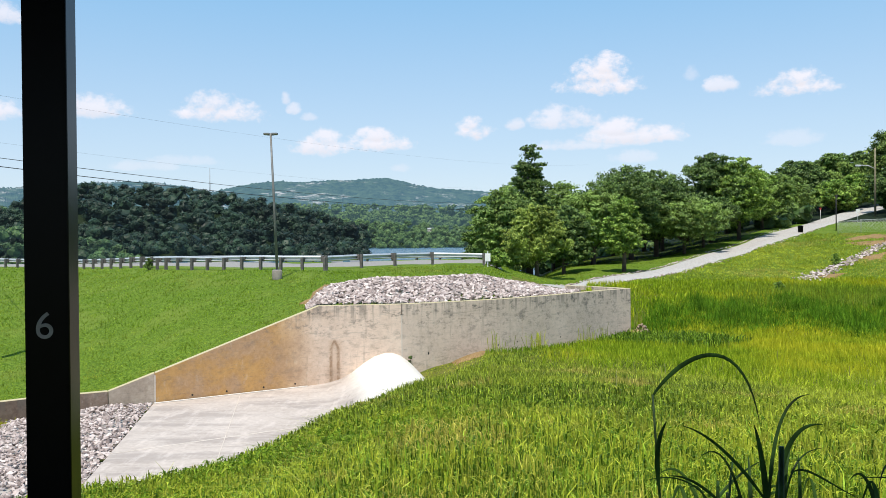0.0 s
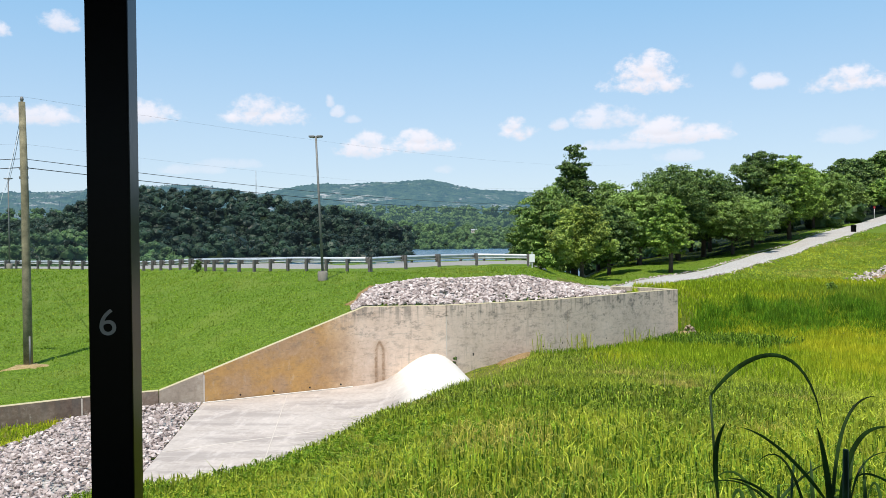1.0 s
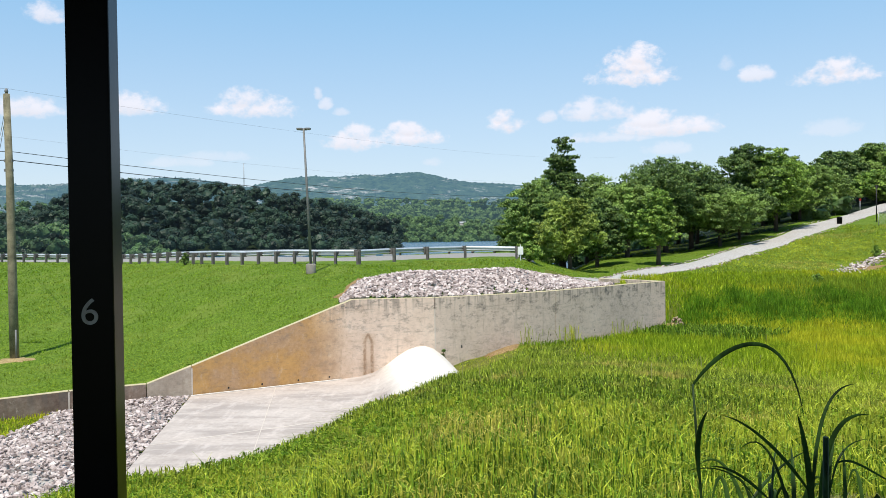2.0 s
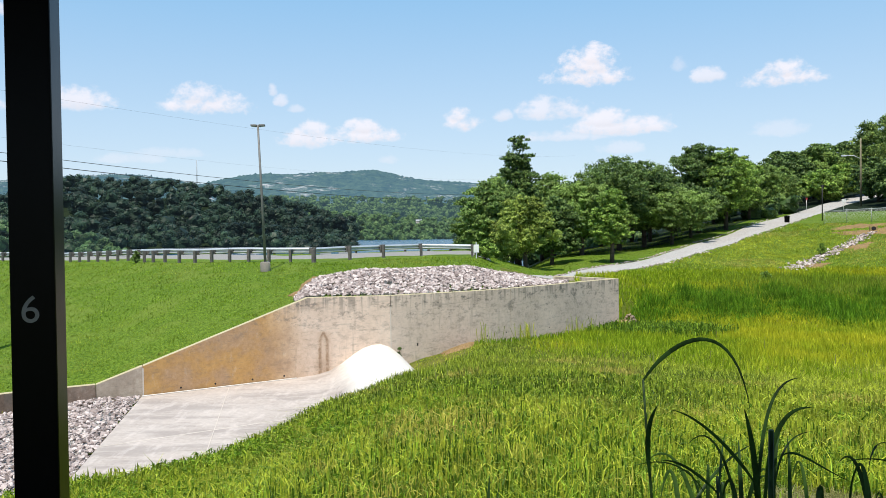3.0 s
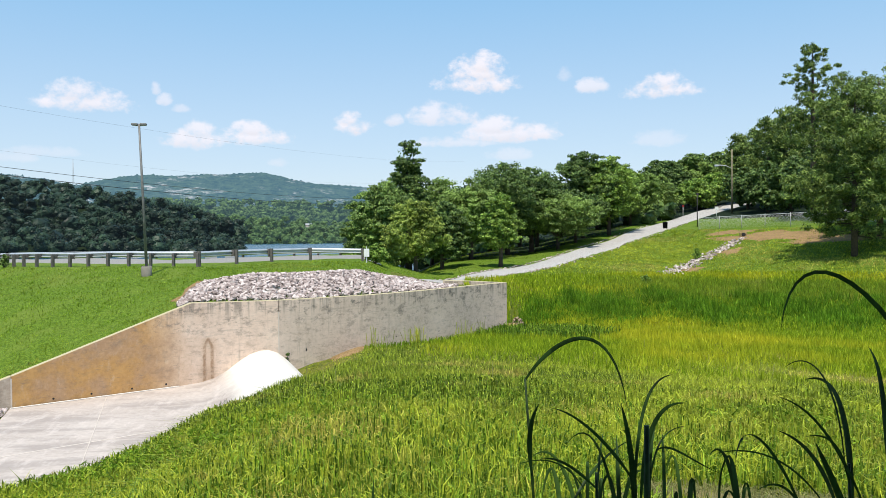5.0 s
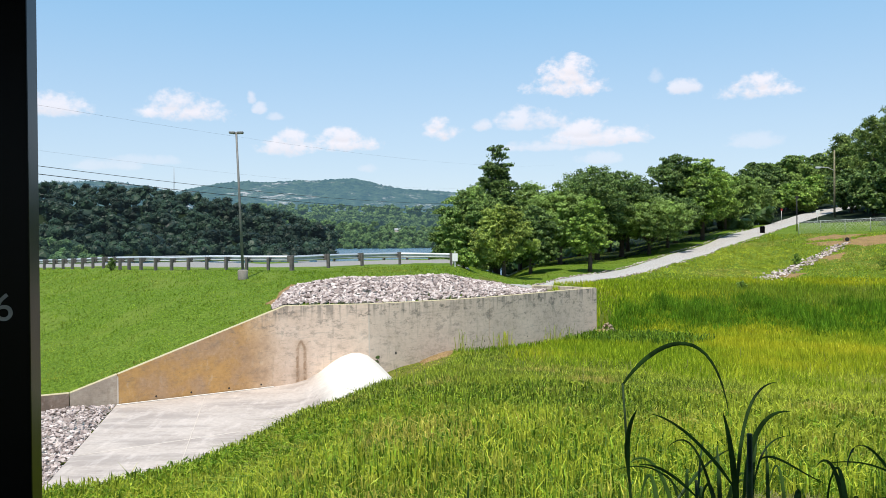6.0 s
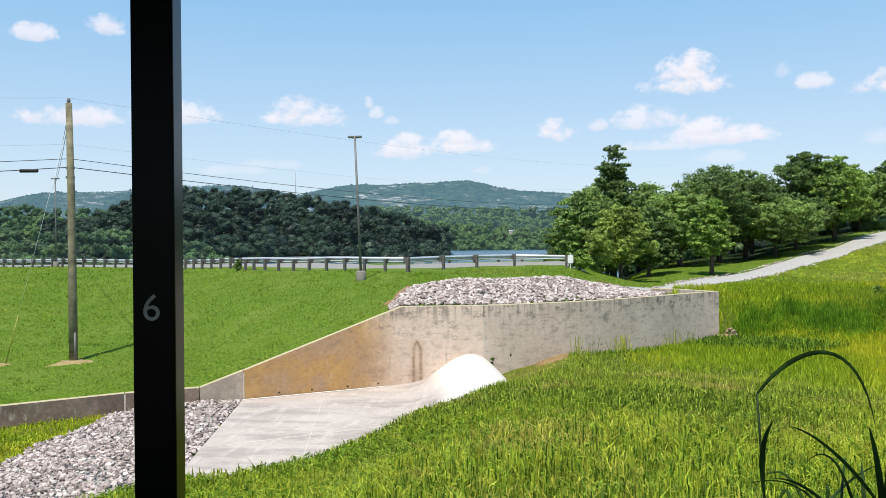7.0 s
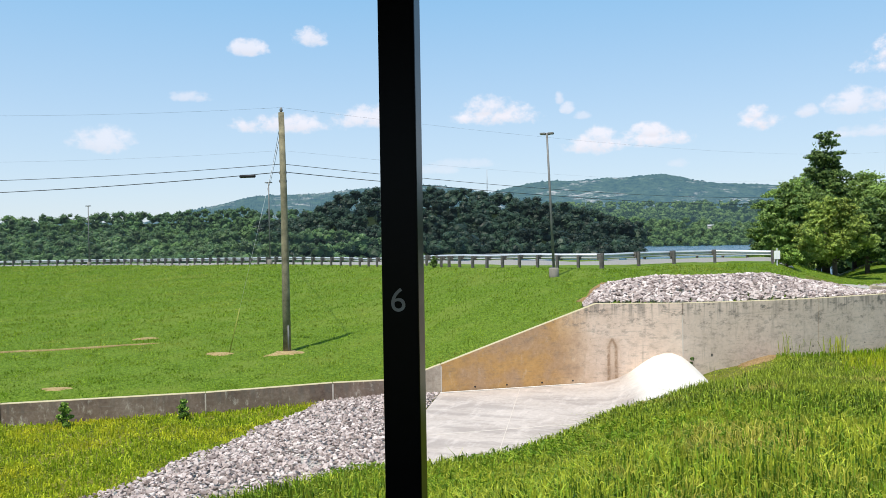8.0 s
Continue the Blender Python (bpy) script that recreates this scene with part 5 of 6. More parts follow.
def fence():
    pts = [Vector((40.2, 86.2)), Vector((41.6, 83.6)), Vector((44.4, 79.1)), Vector((47.7, 74.7)), Vector((52, 69.6)), Vector((57, 64.5))]
    posts = walk_line(pts, 2.6)
    base = Vector((posts[0].x, posts[0].y, gz(posts[0].x, posts[0].y)))
    t = tagged(thing("chain_link_fence", base), "grey chain-link fence along the top of the bank", "fence")
    tops = []
    for q in posts:
        z = gz(q.x, q.y) - base.z
        bm = bmesh.new()
        tube(bm, [(q.x - base.x, q.y - base.y, z - .3), (q.x - base.x, q.y - base.y, z + 1.35)], [.035, .035], 8)
        fp = part("post", bm, GREYMETAL, t)
        bm = bmesh.new()
        tube(bm, [(q.x - base.x, q.y - base.y, z + 1.351), (q.x - base.x, q.y - base.y, z + 1.40)], [.042, .015], 8)
        part("cap", bm, GALV, fp)
        tops.append(Vector((q.x - base.x, q.y - base.y, z + 1.30)))
    bm = bmesh.new()
    tube(bm, tops, [.024] * len(tops), 6)
    part("top_rail", bm, GALV, t)
    for a, b in zip(tops, tops[1:]):
        bm = bmesh.new()
        k, hgt = 18, 1.22
        e = (b - a)
        for i in range(-9, k):
            for s in (0, 1):
                x0, x1 = i / k, (i + 9) / k
                lo, hi = max(0, x0), min(1, x1)
                z0, z1 = (lo - x0) / (x1 - x0) * hgt, (hi - x0) / (x1 - x0) * hgt
                if s:
                    z0, z1 = hgt - z0, hgt - z1
                p0, p1 = a + e * lo - Vector((0, 0, hgt - z0)), a + e * hi - Vector((0, 0, hgt - z1))
                tube(bm, [p0, p1], [.005, .005], 3)
        part("mesh_panel", bm, GALV, t, "woven wire mesh")


hill_lamp()
sign_post(24.0, 121, 1.7, (.28, .28, "octagon"), RED, "red octagonal road sign on a thin steel post")
sign_post(22.62, 118, 1.25, (.55, .5, "square"), GREYMETAL, "grey square sign at the roadside")
sign_post(24.9, 100, 3.9, (.35, .3, "square"), CABLE, "thin black pole with a small dark panel", .06, CABLE)
sign_post(26.1, 112, 1.5, (.5, .4, "square"), WHITE, "small white sign near the fence")
bin_()
fence()
# markers by the guard rail's end
# low concrete sill at the wall's foot
sill = [polar(a, float(wall_dist(a)) - k) for a, k in ((-1.05, .95), (1.35, .62), (1.4, .42), (-1.0, .70))]
prism("concrete_sill", [(q.x, q.y) for q in sill], [-.3] * 4, [.12, .66, .66, .12], JOINT, None, bevel=.01)
tagged(bpy.data.objects["concrete_sill"], "low pale concrete sill at the wall's foot", "sill", kind="structure")
for az, d, wd, lab in ((-7.55, 55.5, .75, "pale grey panel standing on the dam road"), (-6.35, 55.5, .62, "pale grey panel standing on the dam road")):
    t = tagged(thing("roadside_panel", on_ground(az, d)), lab, "panel")
    bm = bmesh.new()
    box(bm, (-wd / 2, -.04, .02), (wd / 2, .04, .44), .015)
    part("panel", bm, GREYMETAL, t)
    for s in (-1, 1):
        bm = bmesh.new()
        box(bm, (s * wd * .35 - .03, -.03, -.2), (s * wd * .35 + .03, .03, .03), .004)
        part("leg", bm, GALV, t)
t = tagged(thing("object_marker", on_ground(2.75, 52.6)), "white end marker panel at the guard rail's end", "marker")
bm = bmesh.new()
box(bm, (-.03, -.03, -.3), (.03, .03, 1.0), .004)
part("post", bm, GALV, t)
bm = bmesh.new()
box(bm, (-.17, -.055, .36), (.17, -.035, .86), .005)
part("panel", bm, WHITE, t)

# far things: house and mast
t = tagged(thing("house", tuple(polar(-1.2, 650, 12.4))), "small white gabled house among far trees", "house")
t.scale = (.36, .36, .36)
for nm, pts, mt in (("wall", [(-6, -4, 0), (6, -4, 0), (6, 4, 0), (-6, 4, 0), (-6, -4, 5), (6, -4, 5), (6, 4, 5), (-6, 4, 5)], JOINT),):
    bm = bmesh.new()
    box(bm, (-6, -4, 0), (6, 4, 5), .05)
    part(nm, bm, mt, t)
bm = bmesh.new()
a = [bm.verts.new(q) for q in ((-6.5, -4.6, 4.9), (6.5, -4.6, 4.9), (6.5, 4.6, 4.9), (-6.5, 4.6, 4.9), (-6.5, 0, 8), (6.5, 0, 8))]
for q in ((0, 1, 5, 4), (2, 3, 4, 5), (1, 2, 5), (3, 0, 4), (3, 2, 1, 0)):
    bm.faces.new([a[k] for k in q])
part("roof", bm, GREYMETAL, t)
for x in (-3.5, 0, 3.5):
    bm = bmesh.new()
    box(bm, (x - .6, -4.05, 1.6), (x + .6, -3.95, 3.4), .02)
    wn = part("window", bm, WHITE, t)
    bm = bmesh.new()
    box(bm, (x - .5, -4.075, 1.7), (x + .5, -4.055, 3.3), .005)
    part("pane", bm, CABLE, wn, "dark window pane")
mq = polar(-15.9, 2400)
t = tagged(thing("radio_mast", (mq.x, mq.y, 120)), "thin lattice radio mast on the far hill", "mast")
for k in range(3):
    bm = bmesh.new()
    c, s = math.cos(k * 2.094), math.sin(k * 2.094)
    tube(bm, [(c * 2.2, s * 2.2, 0), (c * .5, s * .5, 92)], [.35, .25], 5)
    part("leg", bm, GREYMETAL, t)
for k in range(1, 9):
    bm = bmesh.new()
    q = 2.2 - 1.7 * k / 9
    tube(bm, [(q, 0, k * 10), (-q * .5, q * .87, k * 10 + 3), (-q * .5, -q * .87, k * 10 + 6), (q, 0, k * 10 + 9)], [.2] * 4, 4)
    part("brace", bm, GREYMETAL, t)


# ---- bare earth ----
def dirt(az, d, rx, ry, turn, label, rise=.05, mat=None, seed=1, lift=.02):
    rng = random.Random(seed)
    c = polar(az, d)
    bm = bmesh.new()
    k, rr = 26, []
    ph = [rng.uniform(0, 6) for _ in range(4)]
    for j in range(5):
        ring = []
        for i in range(k):
            a = i / k * math.tau
            s = (j + .0) / 4
            w = 1 + .22 * math.sin(3 * a + ph[0]) + .14 * math.sin(5 * a + ph[1]) + .16 * math.sin(9 * a + ph[2]) + .13 * math.sin(13 * a + ph[3])
            x, y = s * w * rx * math.cos(a), s * w * ry * math.sin(a)
            x, y = x * math.cos(turn) - y * math.sin(turn) + c.x, x * math.sin(turn) + y * math.cos(turn) + c.y
            ring.append(bm.verts.new((x, y, gz(x, y) + lift + rise * (1 - s * s) - .05 * (j == 4))))
            if j == 0:
                break
        rr.append(ring)
    for i in range(k):
        bm.faces.new((rr[0][0], rr[1][i], rr[1][(i + 1) % k]))
        for j in range(1, 4):
            bm.faces.new((rr[j][i], rr[j + 1][i], rr[j + 1][(i + 1) % k], rr[j][(i + 1) % k]))
    for fc in bm.faces:
        fc.smooth = True
    return tagged(part("bare_earth", bm, mat or DIRT), label, "bare earth", kind="structure")


BARE = [(-29.9, 34.4, .75, .45, .5), (-34.2, 35.2, .5, .25, .4), (-44.2, 30.9, .45, .22, .6), (-38.9, 41.0, .55, .18, .55), (-44.5, 40.0, 4.2, .06, .56),
        (29.8, 85.0, 6.5, 2.3, -.95), (26.9, 90, 3.0, 1.2, -.9), (33.5, 80.5, 5.0, 1.2, -.8),
        (2.2, 32.9, 1.2, .35, .55), (7.6, 37.2, 1.0, .35, .7), (13.2, 41.6, .55, .5, 0), (-9.4, 32.9, .5, .3, 1.0), (-8.85, 34.4, 1.5, .22, 1.5), (30.5, 5.65, 1.2, .62, -.53), (24.6, 72, 1.6, .7, .6), (27.0, 80, 1.6, .9, .6)]
for k, (az, d, rx, ry, turn) in enumerate(BARE):
    dirt(az, d, rx, ry, turn, "patch of bare brown earth in the grass", .05, STRAW if k < 5 or d < 10 else None, 30 + k)


dirt(2.0, float(wall_dist(2.0)) - .75, 1.2, .45, .6, "heap of bare earth at the wall's foot", .16, None, 71)
dirt(12.75, 41.3, .5, .5, 0, "heap of stony earth at the wall's end", .38, STRAW, 72)


def in_bare(x, y, grow=1.0):
    """Which plan places lie on bare earth."""
    hit = np.zeros(len(x), bool)
    for az, d, rx, ry, turn in BARE:
        c = polar(az, d)
        dx, dy = x - c.x, y - c.y
        u, v = dx * math.cos(turn) + dy * math.sin(turn), -dx * math.sin(turn) + dy * math.cos(turn)
        hit |= (u / rx) ** 2 + (v / ry) ** 2 < grow
    return hit


# ---- stones ----
def rock_meshes(count, mat, seed):
    rng = np.random.default_rng(seed)
    out = []
    for k in range(count):
        bm = bmesh.new()
        for q in rng.normal(size=(10, 3)):
            q = q / np.linalg.norm(q) * rng.uniform(.8, 1.1) * np.array([1.0, .8, .62]) * .5
            bm.verts.new(q)
        bmesh.ops.convex_hull(bm, **{"input": bm.verts})
        loose = [v for v in bm.verts if not v.link_faces]
        bmesh.ops.delete(bm, geom=loose, context="VERTS")
        bmesh.ops.triangulate(bm, faces=bm.faces)
        me = bpy.data.meshes.new("stone")
        bm.to_mesh(me)
        bm.free()
        me.materials.append(mat)
        out.append(me)
    return out


ROCKS = rock_meshes(9, STONE, 3)
TAN_ROCKS = rock_meshes(9, TANSTONE, 3)
ROCK_GEO = []
for me in ROCKS:
    v = np.empty(len(me.vertices) * 3, np.float32)
    me.vertices.foreach_get("co", v)
    f = np.empty(len(me.loops), np.int32)
    me.loops.foreach_get("vertex_index", f)
    ROCK_GEO.append((v.reshape(-1, 3), f.reshape(-1, 3)))


def stones(name, label, xs, ys, sizes, singles, seed, sink=.25, heap=None, rocks=None):
    """A bed of stones: the first `singles` are pieces of their own, the rest one mass."""
    rng = np.random.default_rng(seed)
    z = ground_z(xs, ys) + (heap if heap is not None else 0)
    base = Vector((float(xs.mean()), float(ys.mean()), float(z.mean())))
    t = tagged(thing(name, base), label, "riprap")
    rocks = rocks or ROCKS
    V, F, off = [], [], 0
    for i in range(len(xs)):
        s = sizes[i]
        e = Euler((rng.uniform(-.6, .6), rng.uniform(-.6, .6), rng.uniform(0, math.tau)))
        loc = (xs[i] - base.x, ys[i] - base.y, z[i] - base.z + s * (.31 - sink))
        k = rng.integers(0, len(ROCKS))
        if i < singles:
            ob = new("stone", rocks[k])
            ob.parent = t
            ob.matrix_basis = Matrix.LocRotScale(loc, e, (s, s, s))
        else:
            v, f = ROCK_GEO[k]
            V.append((v * s) @ np.array(e.to_matrix()).T + np.array(loc))
            F.append(f + off)
            off += len(v)
    if V:
        ob = arrays("stone_fill", np.concatenate(V), np.concatenate(F), [STONE], t)
        tagged(ob, kind="stuff")
    return t


rs = np.random.default_rng(8)
# rock mound behind the high wall
for q in ((-4.5, 35.0, 2.0, 1.5, .5), (-.5, 36.6, 3.2, 2.4, .5), (3.2, 39.5, 3.0, 2.0, .7), (6.2, 41.0, 2.0, 1.2, .9)):
    dirt(*q, "stony earth under the rock mound", .03, GRAVEL, 5, .015)
n0 = 5200
az, u = rs.uniform(-9.6, 8.9, n0), rs.random(n0)
dw = wall_dist(az)
reach = np.interp(az, [-9.6, -8.2, -4, 2, 5.5, 8.9], [.5, 3.4, 6.0, 7.2, 5.0, 1.6])
d = dw + .42 + reach * u
x, y = d * np.sin(np.radians(az)), d * np.cos(np.radians(az))
keep = np.argsort(u * reach)
stones("rock_mound", "mound of angular grey riprap behind the concrete wall", x[keep], y[keep], (rs.uniform(.13, .33, n0))[keep], 300, 9, .22,
       (.04 + .12 * np.sin(np.clip(u, 0, 1) * 3.14) * np.interp(az, [-9.6, -7, 6, 8.9], [.3, 1, 1, .1]))[keep])
# riprap beside the apron slab


def riprap_area(x, y):
    """Where the riprap lies: past the slab's end, from the berm's foot to the low wall."""
    past = x + 9.6 + .184 * (y - 27.02)
    D, Z = rings(np.degrees(np.arctan2(x, y)))
    d = np.hypot(x, y)
    return (x > -13.05 + .12 * np.sin(y * 1.7)) & (past < -.02) & (d < D[5] - .12) & (d > D[3] + .3)


gx, gy = np.meshgrid(np.arange(-14.2, -4.2, .2), np.arange(9.0, 27.6, .2), indexing="ij")
inside = riprap_area(gx.ravel(), gy.ravel()).reshape(gx.shape)
gi, gj = np.nonzero(inside[:-1, :-1] & inside[1:, :-1] & inside[:-1, 1:] & inside[1:, 1:])
wide = gx.shape[1]
quads = np.stack([gi * wide + gj, (gi + 1) * wide + gj, (gi + 1) * wide + gj + 1, gi * wide + gj + 1], 1)
tagged(arrays("gravel_bed", np.stack([gx.ravel(), gy.ravel(), ground_z(gx.ravel(), gy.ravel()) + .03], 1), quads, [GRAVEL], smooth=True),
       "fine grey gravel under the riprap", "gravel", kind="structure")
n0 = 21000
x, y = rs.uniform(-14.2, -4.2, n0), rs.uniform(9.0, 27.6, n0)
ok = riprap_area(x, y)
x, y = x[ok], y[ok]
o = np.argsort(-(y))
heap = .05 + .10 * np.exp(-((x[o] + 10.8) / 1.6) ** 2)
stones("riprap_bed", "bed of broken grey riprap beside the concrete apron", x[o], y[o], rs.uniform(.075, .20, len(x)), 300, 10, .10, heap)
# loose rocks piled against the wall's end
x, y = 9.35 + rs.normal(size=90) * .27, 40.4 + rs.normal(size=90) * .27
ok = (x - 9.0) * .69 + (y - 40.7) * .2 > .06
x, y = x[ok], y[ok]
stones("rock_pile", "small pile of tan rocks against the wall's end", x, y, rs.uniform(.14, .30, len(x)), 300, 14, .15, .58 * np.exp(-((x - 9.35) ** 2 + (y - 40.35) ** 2) / .12), TAN_ROCKS)
# rock-lined ditch on the bank
n0 = 420
s = rs.random(n0)
az, d = 23.1 + (27.6 - 23.1) * s, 69.5 + (85.5 - 69.5) * s
off = rs.normal(size=n0) * .42
x, y = d * np.sin(np.radians(az)) + off * .8, d * np.cos(np.radians(az)) - off * .45
stones("rock_ditch", "rock-lined drainage ditch on the grassy bank", x, y, rs.uniform(.22, .4, n0), 300, 11, .15)
t = tagged(thing("culvert", on_ground(27.75, 86.3)), "concrete culvert outlet with a dark pipe", "culvert")
bm = bmesh.new()
box(bm, (-.34, -.1, -.5), (.34, .25, .46), .06, pose(0, 0, 0, 0, 0, -20))
part("headwall", bm, STRAW, t)
bm = bmesh.new()
tube(bm, [Vector(pose(0, 0, 0, 0, 0, -20) @ Vector((0, -.14, .22))), Vector(pose(0, 0, 0, 0, 0, -20) @ Vector((0, .1, .22)))], [.19, .19], 18)
part("pipe", bm, CABLE, t, "dark round pipe mouth")
# loose pale stones along the drive's edges
n0 = 700
az = rs.uniform(8.5, 23, n0)
d = np.interp(az, [a for a, _ in DRIVE_AZ], [q for _, q in DRIVE_AZ])
wide = np.interp(az, [6, 15, 19, 23], [1.25, 1.45, 1.75, 2.4]) * np.where(rs.random(n0) < .6, 1, -1) + rs.normal(size=n0) * .12
x, y = d * np.sin(np.radians(az)), d * np.cos(np.radians(az))
stones("drive_edging", "loose pale stones along the gravel drive's edge", x - wide * .80, y + wide * .60, rs.uniform(.10, .24, n0), 0, 12, .10)


# ---- grass ----
def blades(name, label, x, y, height, width, mat, seed, lean=.45, cat="grass", bent=True, z=None):
    """Grass as blades that taper and bend over, one mass."""
    rng = np.random.default_rng(seed)
    n_ = len(x)
    z = ground_z(x, y) - .015 if z is None else z
    h = height * rng.uniform(.55, 1.25, n_)
    w = width * rng.uniform(.7, 1.3, n_)
    a = rng.uniform(0, math.tau, n_)
    b = rng.uniform(0, math.tau, n_)
    ln = h * np.abs(rng.normal(size=n_)) * lean
    sx, sy = np.cos(a) * w / 2, np.sin(a) * w / 2
    lx, ly = np.cos(b) * ln, np.sin(b) * ln
    curl = rng.uniform(.55, 1.1, n_)
    hz = np.sqrt(np.maximum(h * h - .6 * ln * ln, .1 * h * h))
    if bent:
        v = np.stack([np.stack([x - sx, y - sy, z], -1), np.stack([x + sx, y + sy, z], -1),
                      np.stack([x + sx * .9 + lx * .30, y + sy * .9 + ly * .30, z + hz * .80], -1), np.stack([x - sx * .9 + lx * .30, y - sy * .9 + ly * .30, z + hz * .80], -1),
                      np.stack([x + lx, y + ly, z + hz * curl], -1)], 1)
        base = np.arange(n_)[:, None] * 5
        f = np.concatenate([base + np.array([0, 1, 2]), base + np.array([0, 2, 3]), base + np.array([3, 2, 4])])
    else:
        v = np.stack([np.stack([x - sx, y - sy, z], -1), np.stack([x + sx, y + sy, z], -1), np.stack([x + lx, y + ly, z + hz], -1)], 1)
        f = np.arange(n_ * 3).reshape(-1, 3)
    ob = arrays(name, v.reshape(-1, 3), f, [mat])
    return tagged(ob, label, cat, kind="stuff")


def scatter(rng, n_, az0, az1, d0, d1, power=0.0):
    """Plan places over a sector, thinning out with distance (power 0: as 1 / d squared)."""
    az = rng.uniform(az0, az1, n_)
    d = d0 * (d1 / d0) ** rng.random(n_) if power == 0 else (d0 ** power + (d1 ** power - d0 ** power) * rng.random(n_)) ** (1 / power)
    return az, d, d * np.sin(np.radians(az)), d * np.cos(np.radians(az))


rg = np.random.default_rng(77)
# rough meadow on the near berm
az, d, x, y = scatter(rg, 370000, -47, 37.5, 4.6, 42, .35)
D, Z = rings(az)
ok = ((d < D[3] + .9) | ((az > -1.5) & (d < D[5] - .1))) & ~in_bare(x, y)
ok &= ~((az < 10) & (az > -2) & (d > D[5] - .25))
mud = np.clip((d + 2.5 * np.sin(x * .9 + np.sin(y * .7)) - 20) / 12, 0, .85) * np.clip((az - 6) / 7, 0, 1)
ok &= rg.random(len(d)) > mud
x, y, d, az = x[ok], y[ok], d[ok], az[ok]
clump = .6 + .8 * (np.sin(x * 1.9 + 2 * np.sin(y * .8)) * np.sin(y * 1.6 + 1.5 * np.sin(x * .7)) * .5 + .5)
hgt = (.10 + .10 * clump) * np.interp(d, [5, 8, 12, 20, 30], [1.30, 1.05, .88, .70, .80])
hgt = hgt * np.where((az > -1.6) & (az < 2.5) & (d > 23.5), .45, 1.0)
lush = rg.random(len(d)) < np.interp(d, [5, 7, 10, 14], [.68, .42, .18, .08]) + .08 * np.sin(x * .8 + 1.3 * np.sin(y * .9))
for k, lab, mt, bent in (((d < 16) & ~lush, "rough green and yellow meadow grass on the berm", MEADOW, True), ((d < 16) & lush, "deep green broad grass on the berm", LUSH, True),
                         (d >= 16, "rough meadow grass on the falling ground", MEADOW, False)):
    blades("meadow_grass", lab, x[k], y[k], hgt[k], .0105 * (d[k] / 6) ** .82, mt, 1, 1.45, "grass", bent)
# fresh green grass along the wall's foot
az, d, x, y = scatter(rg, 14000, 2.5, 13.5, 24, 44, 1.0)
gap = wall_dist(az) - d
ok = (gap > .15) & (gap < 3.2) & (rg.random(len(d)) < np.clip(1.3 - gap / 3, 0, 1)) & ~in_bare(x, y)
blades("meadow_grass", "fresh green grass along the wall's foot", x[ok], y[ok], .30 + 0 * x[ok], .028, LAWN, 22, .7)
# deep green growth off the wall's end
az, d, x, y = scatter(rg, 12000, 10.2, 20, 31, 43, 1.0)
off = np.hypot((az - 15.0) / 4.8, (d - 38.5 + .35 * (az - 13)) / 4.2) + .18 * np.sin(x * 1.7 + y) + .12 * np.sin(y * 2.3)
ok = (off < rg.uniform(.4, 1.05, len(d))) & ((az > 13.2) | (wall_dist(np.clip(az, -54, 12.5)) - d > .3))
blades("meadow_grass", "deep green growth off the wall's end", x[ok], y[ok], .46 + 0 * x[ok], .040, LUSH, 24, .7)
# broad weed leaves between the blades
cl = np.random.default_rng(31)
az, d2, x2, y2 = scatter(cl, 30000, -47, 37.5, 4.8, 12, .5)
D, Z = rings(az)
ok = ((d2 < D[3] + .5) | ((az > -1.5) & (d2 < D[5] - .4))) & ~in_bare(x2, y2)
x2, y2, d2 = x2[ok], y2[ok], d2[ok]
drift = np.sin(x2 * .9 + 1.7 * np.sin(y2 * .6)) * np.sin(y2 * 1.1 + x2 * .3)
kk = cl.random(len(x2)) < (.25 + .5 * drift) * np.interp(np.degrees(np.arctan2(x2, y2)), [-20, -5, 5], [1.4, 1, .35])
x2, y2, d2 = x2[kk], y2[kk], d2[kk]
c2 = np.stack([x2, y2, ground_z(x2, y2) + cl.uniform(.03, .17, len(x2))], 1)
v2, f2 = [], []
for i, (lo, hi) in enumerate(((4, 7), (7, 10), (10, 15), (15, 31))):
    q = (d2 >= lo) & (d2 < hi)
    a, b = leaves(cl, c2[q], np.full(q.sum(), .05), 4, .024 * ((lo + hi) / 12) ** .75, .8, .5, .22)
    f2.append(b + sum(len(k) for k in v2))
    v2.append(a)
tagged(arrays("weed_leaves", np.concatenate(v2), np.concatenate(f2), [CLOVER]), "small broad weed leaves among the meadow grass", "weeds", kind="stuff")
# dry straw on the bare patch
az, d, x, y = scatter(rg, 9000, 22, 40, 4.8, 6.8, 1.0)
ok = in_bare(x, y, 1.1)
blades("dry_straw", "dry straw lying on bare earth", x[ok], y[ok], .07 + 0 * x[ok], .006, DRY, 21, 3.0, z=ground_z(x[ok], y[ok]) + .05)
# seed stalks standing above it, thickest along the wall's foot
az, d, x, y = scatter(rg, 40, -12, 30, 14, 38, 1.0)
D, Z = rings(az)
ok = (d < D[3]) | ((az > -1) & (d < D[5] - .3))
blades("grass_stalks", "tall thin seeding grass stalks", x[ok], y[ok], .5 + 0 * x[ok], .009 * (d[ok] / 15), DRY, 2, .5)
az = rg.choice([3.2, 4.0, 5.6, 6.1, 6.4, 9.1, 9.6, 10.6], 120) + rg.normal(size=120) * .18
dd = wall_dist(az) - rg.uniform(.5, 2.0, 120)
blades("grass_stalks", "tall thin seeding grass stalks by the wall", dd * np.sin(np.radians(az)), dd * np.cos(np.radians(az)), .88 + 0 * az, .022, MEADOW, 12, .55)
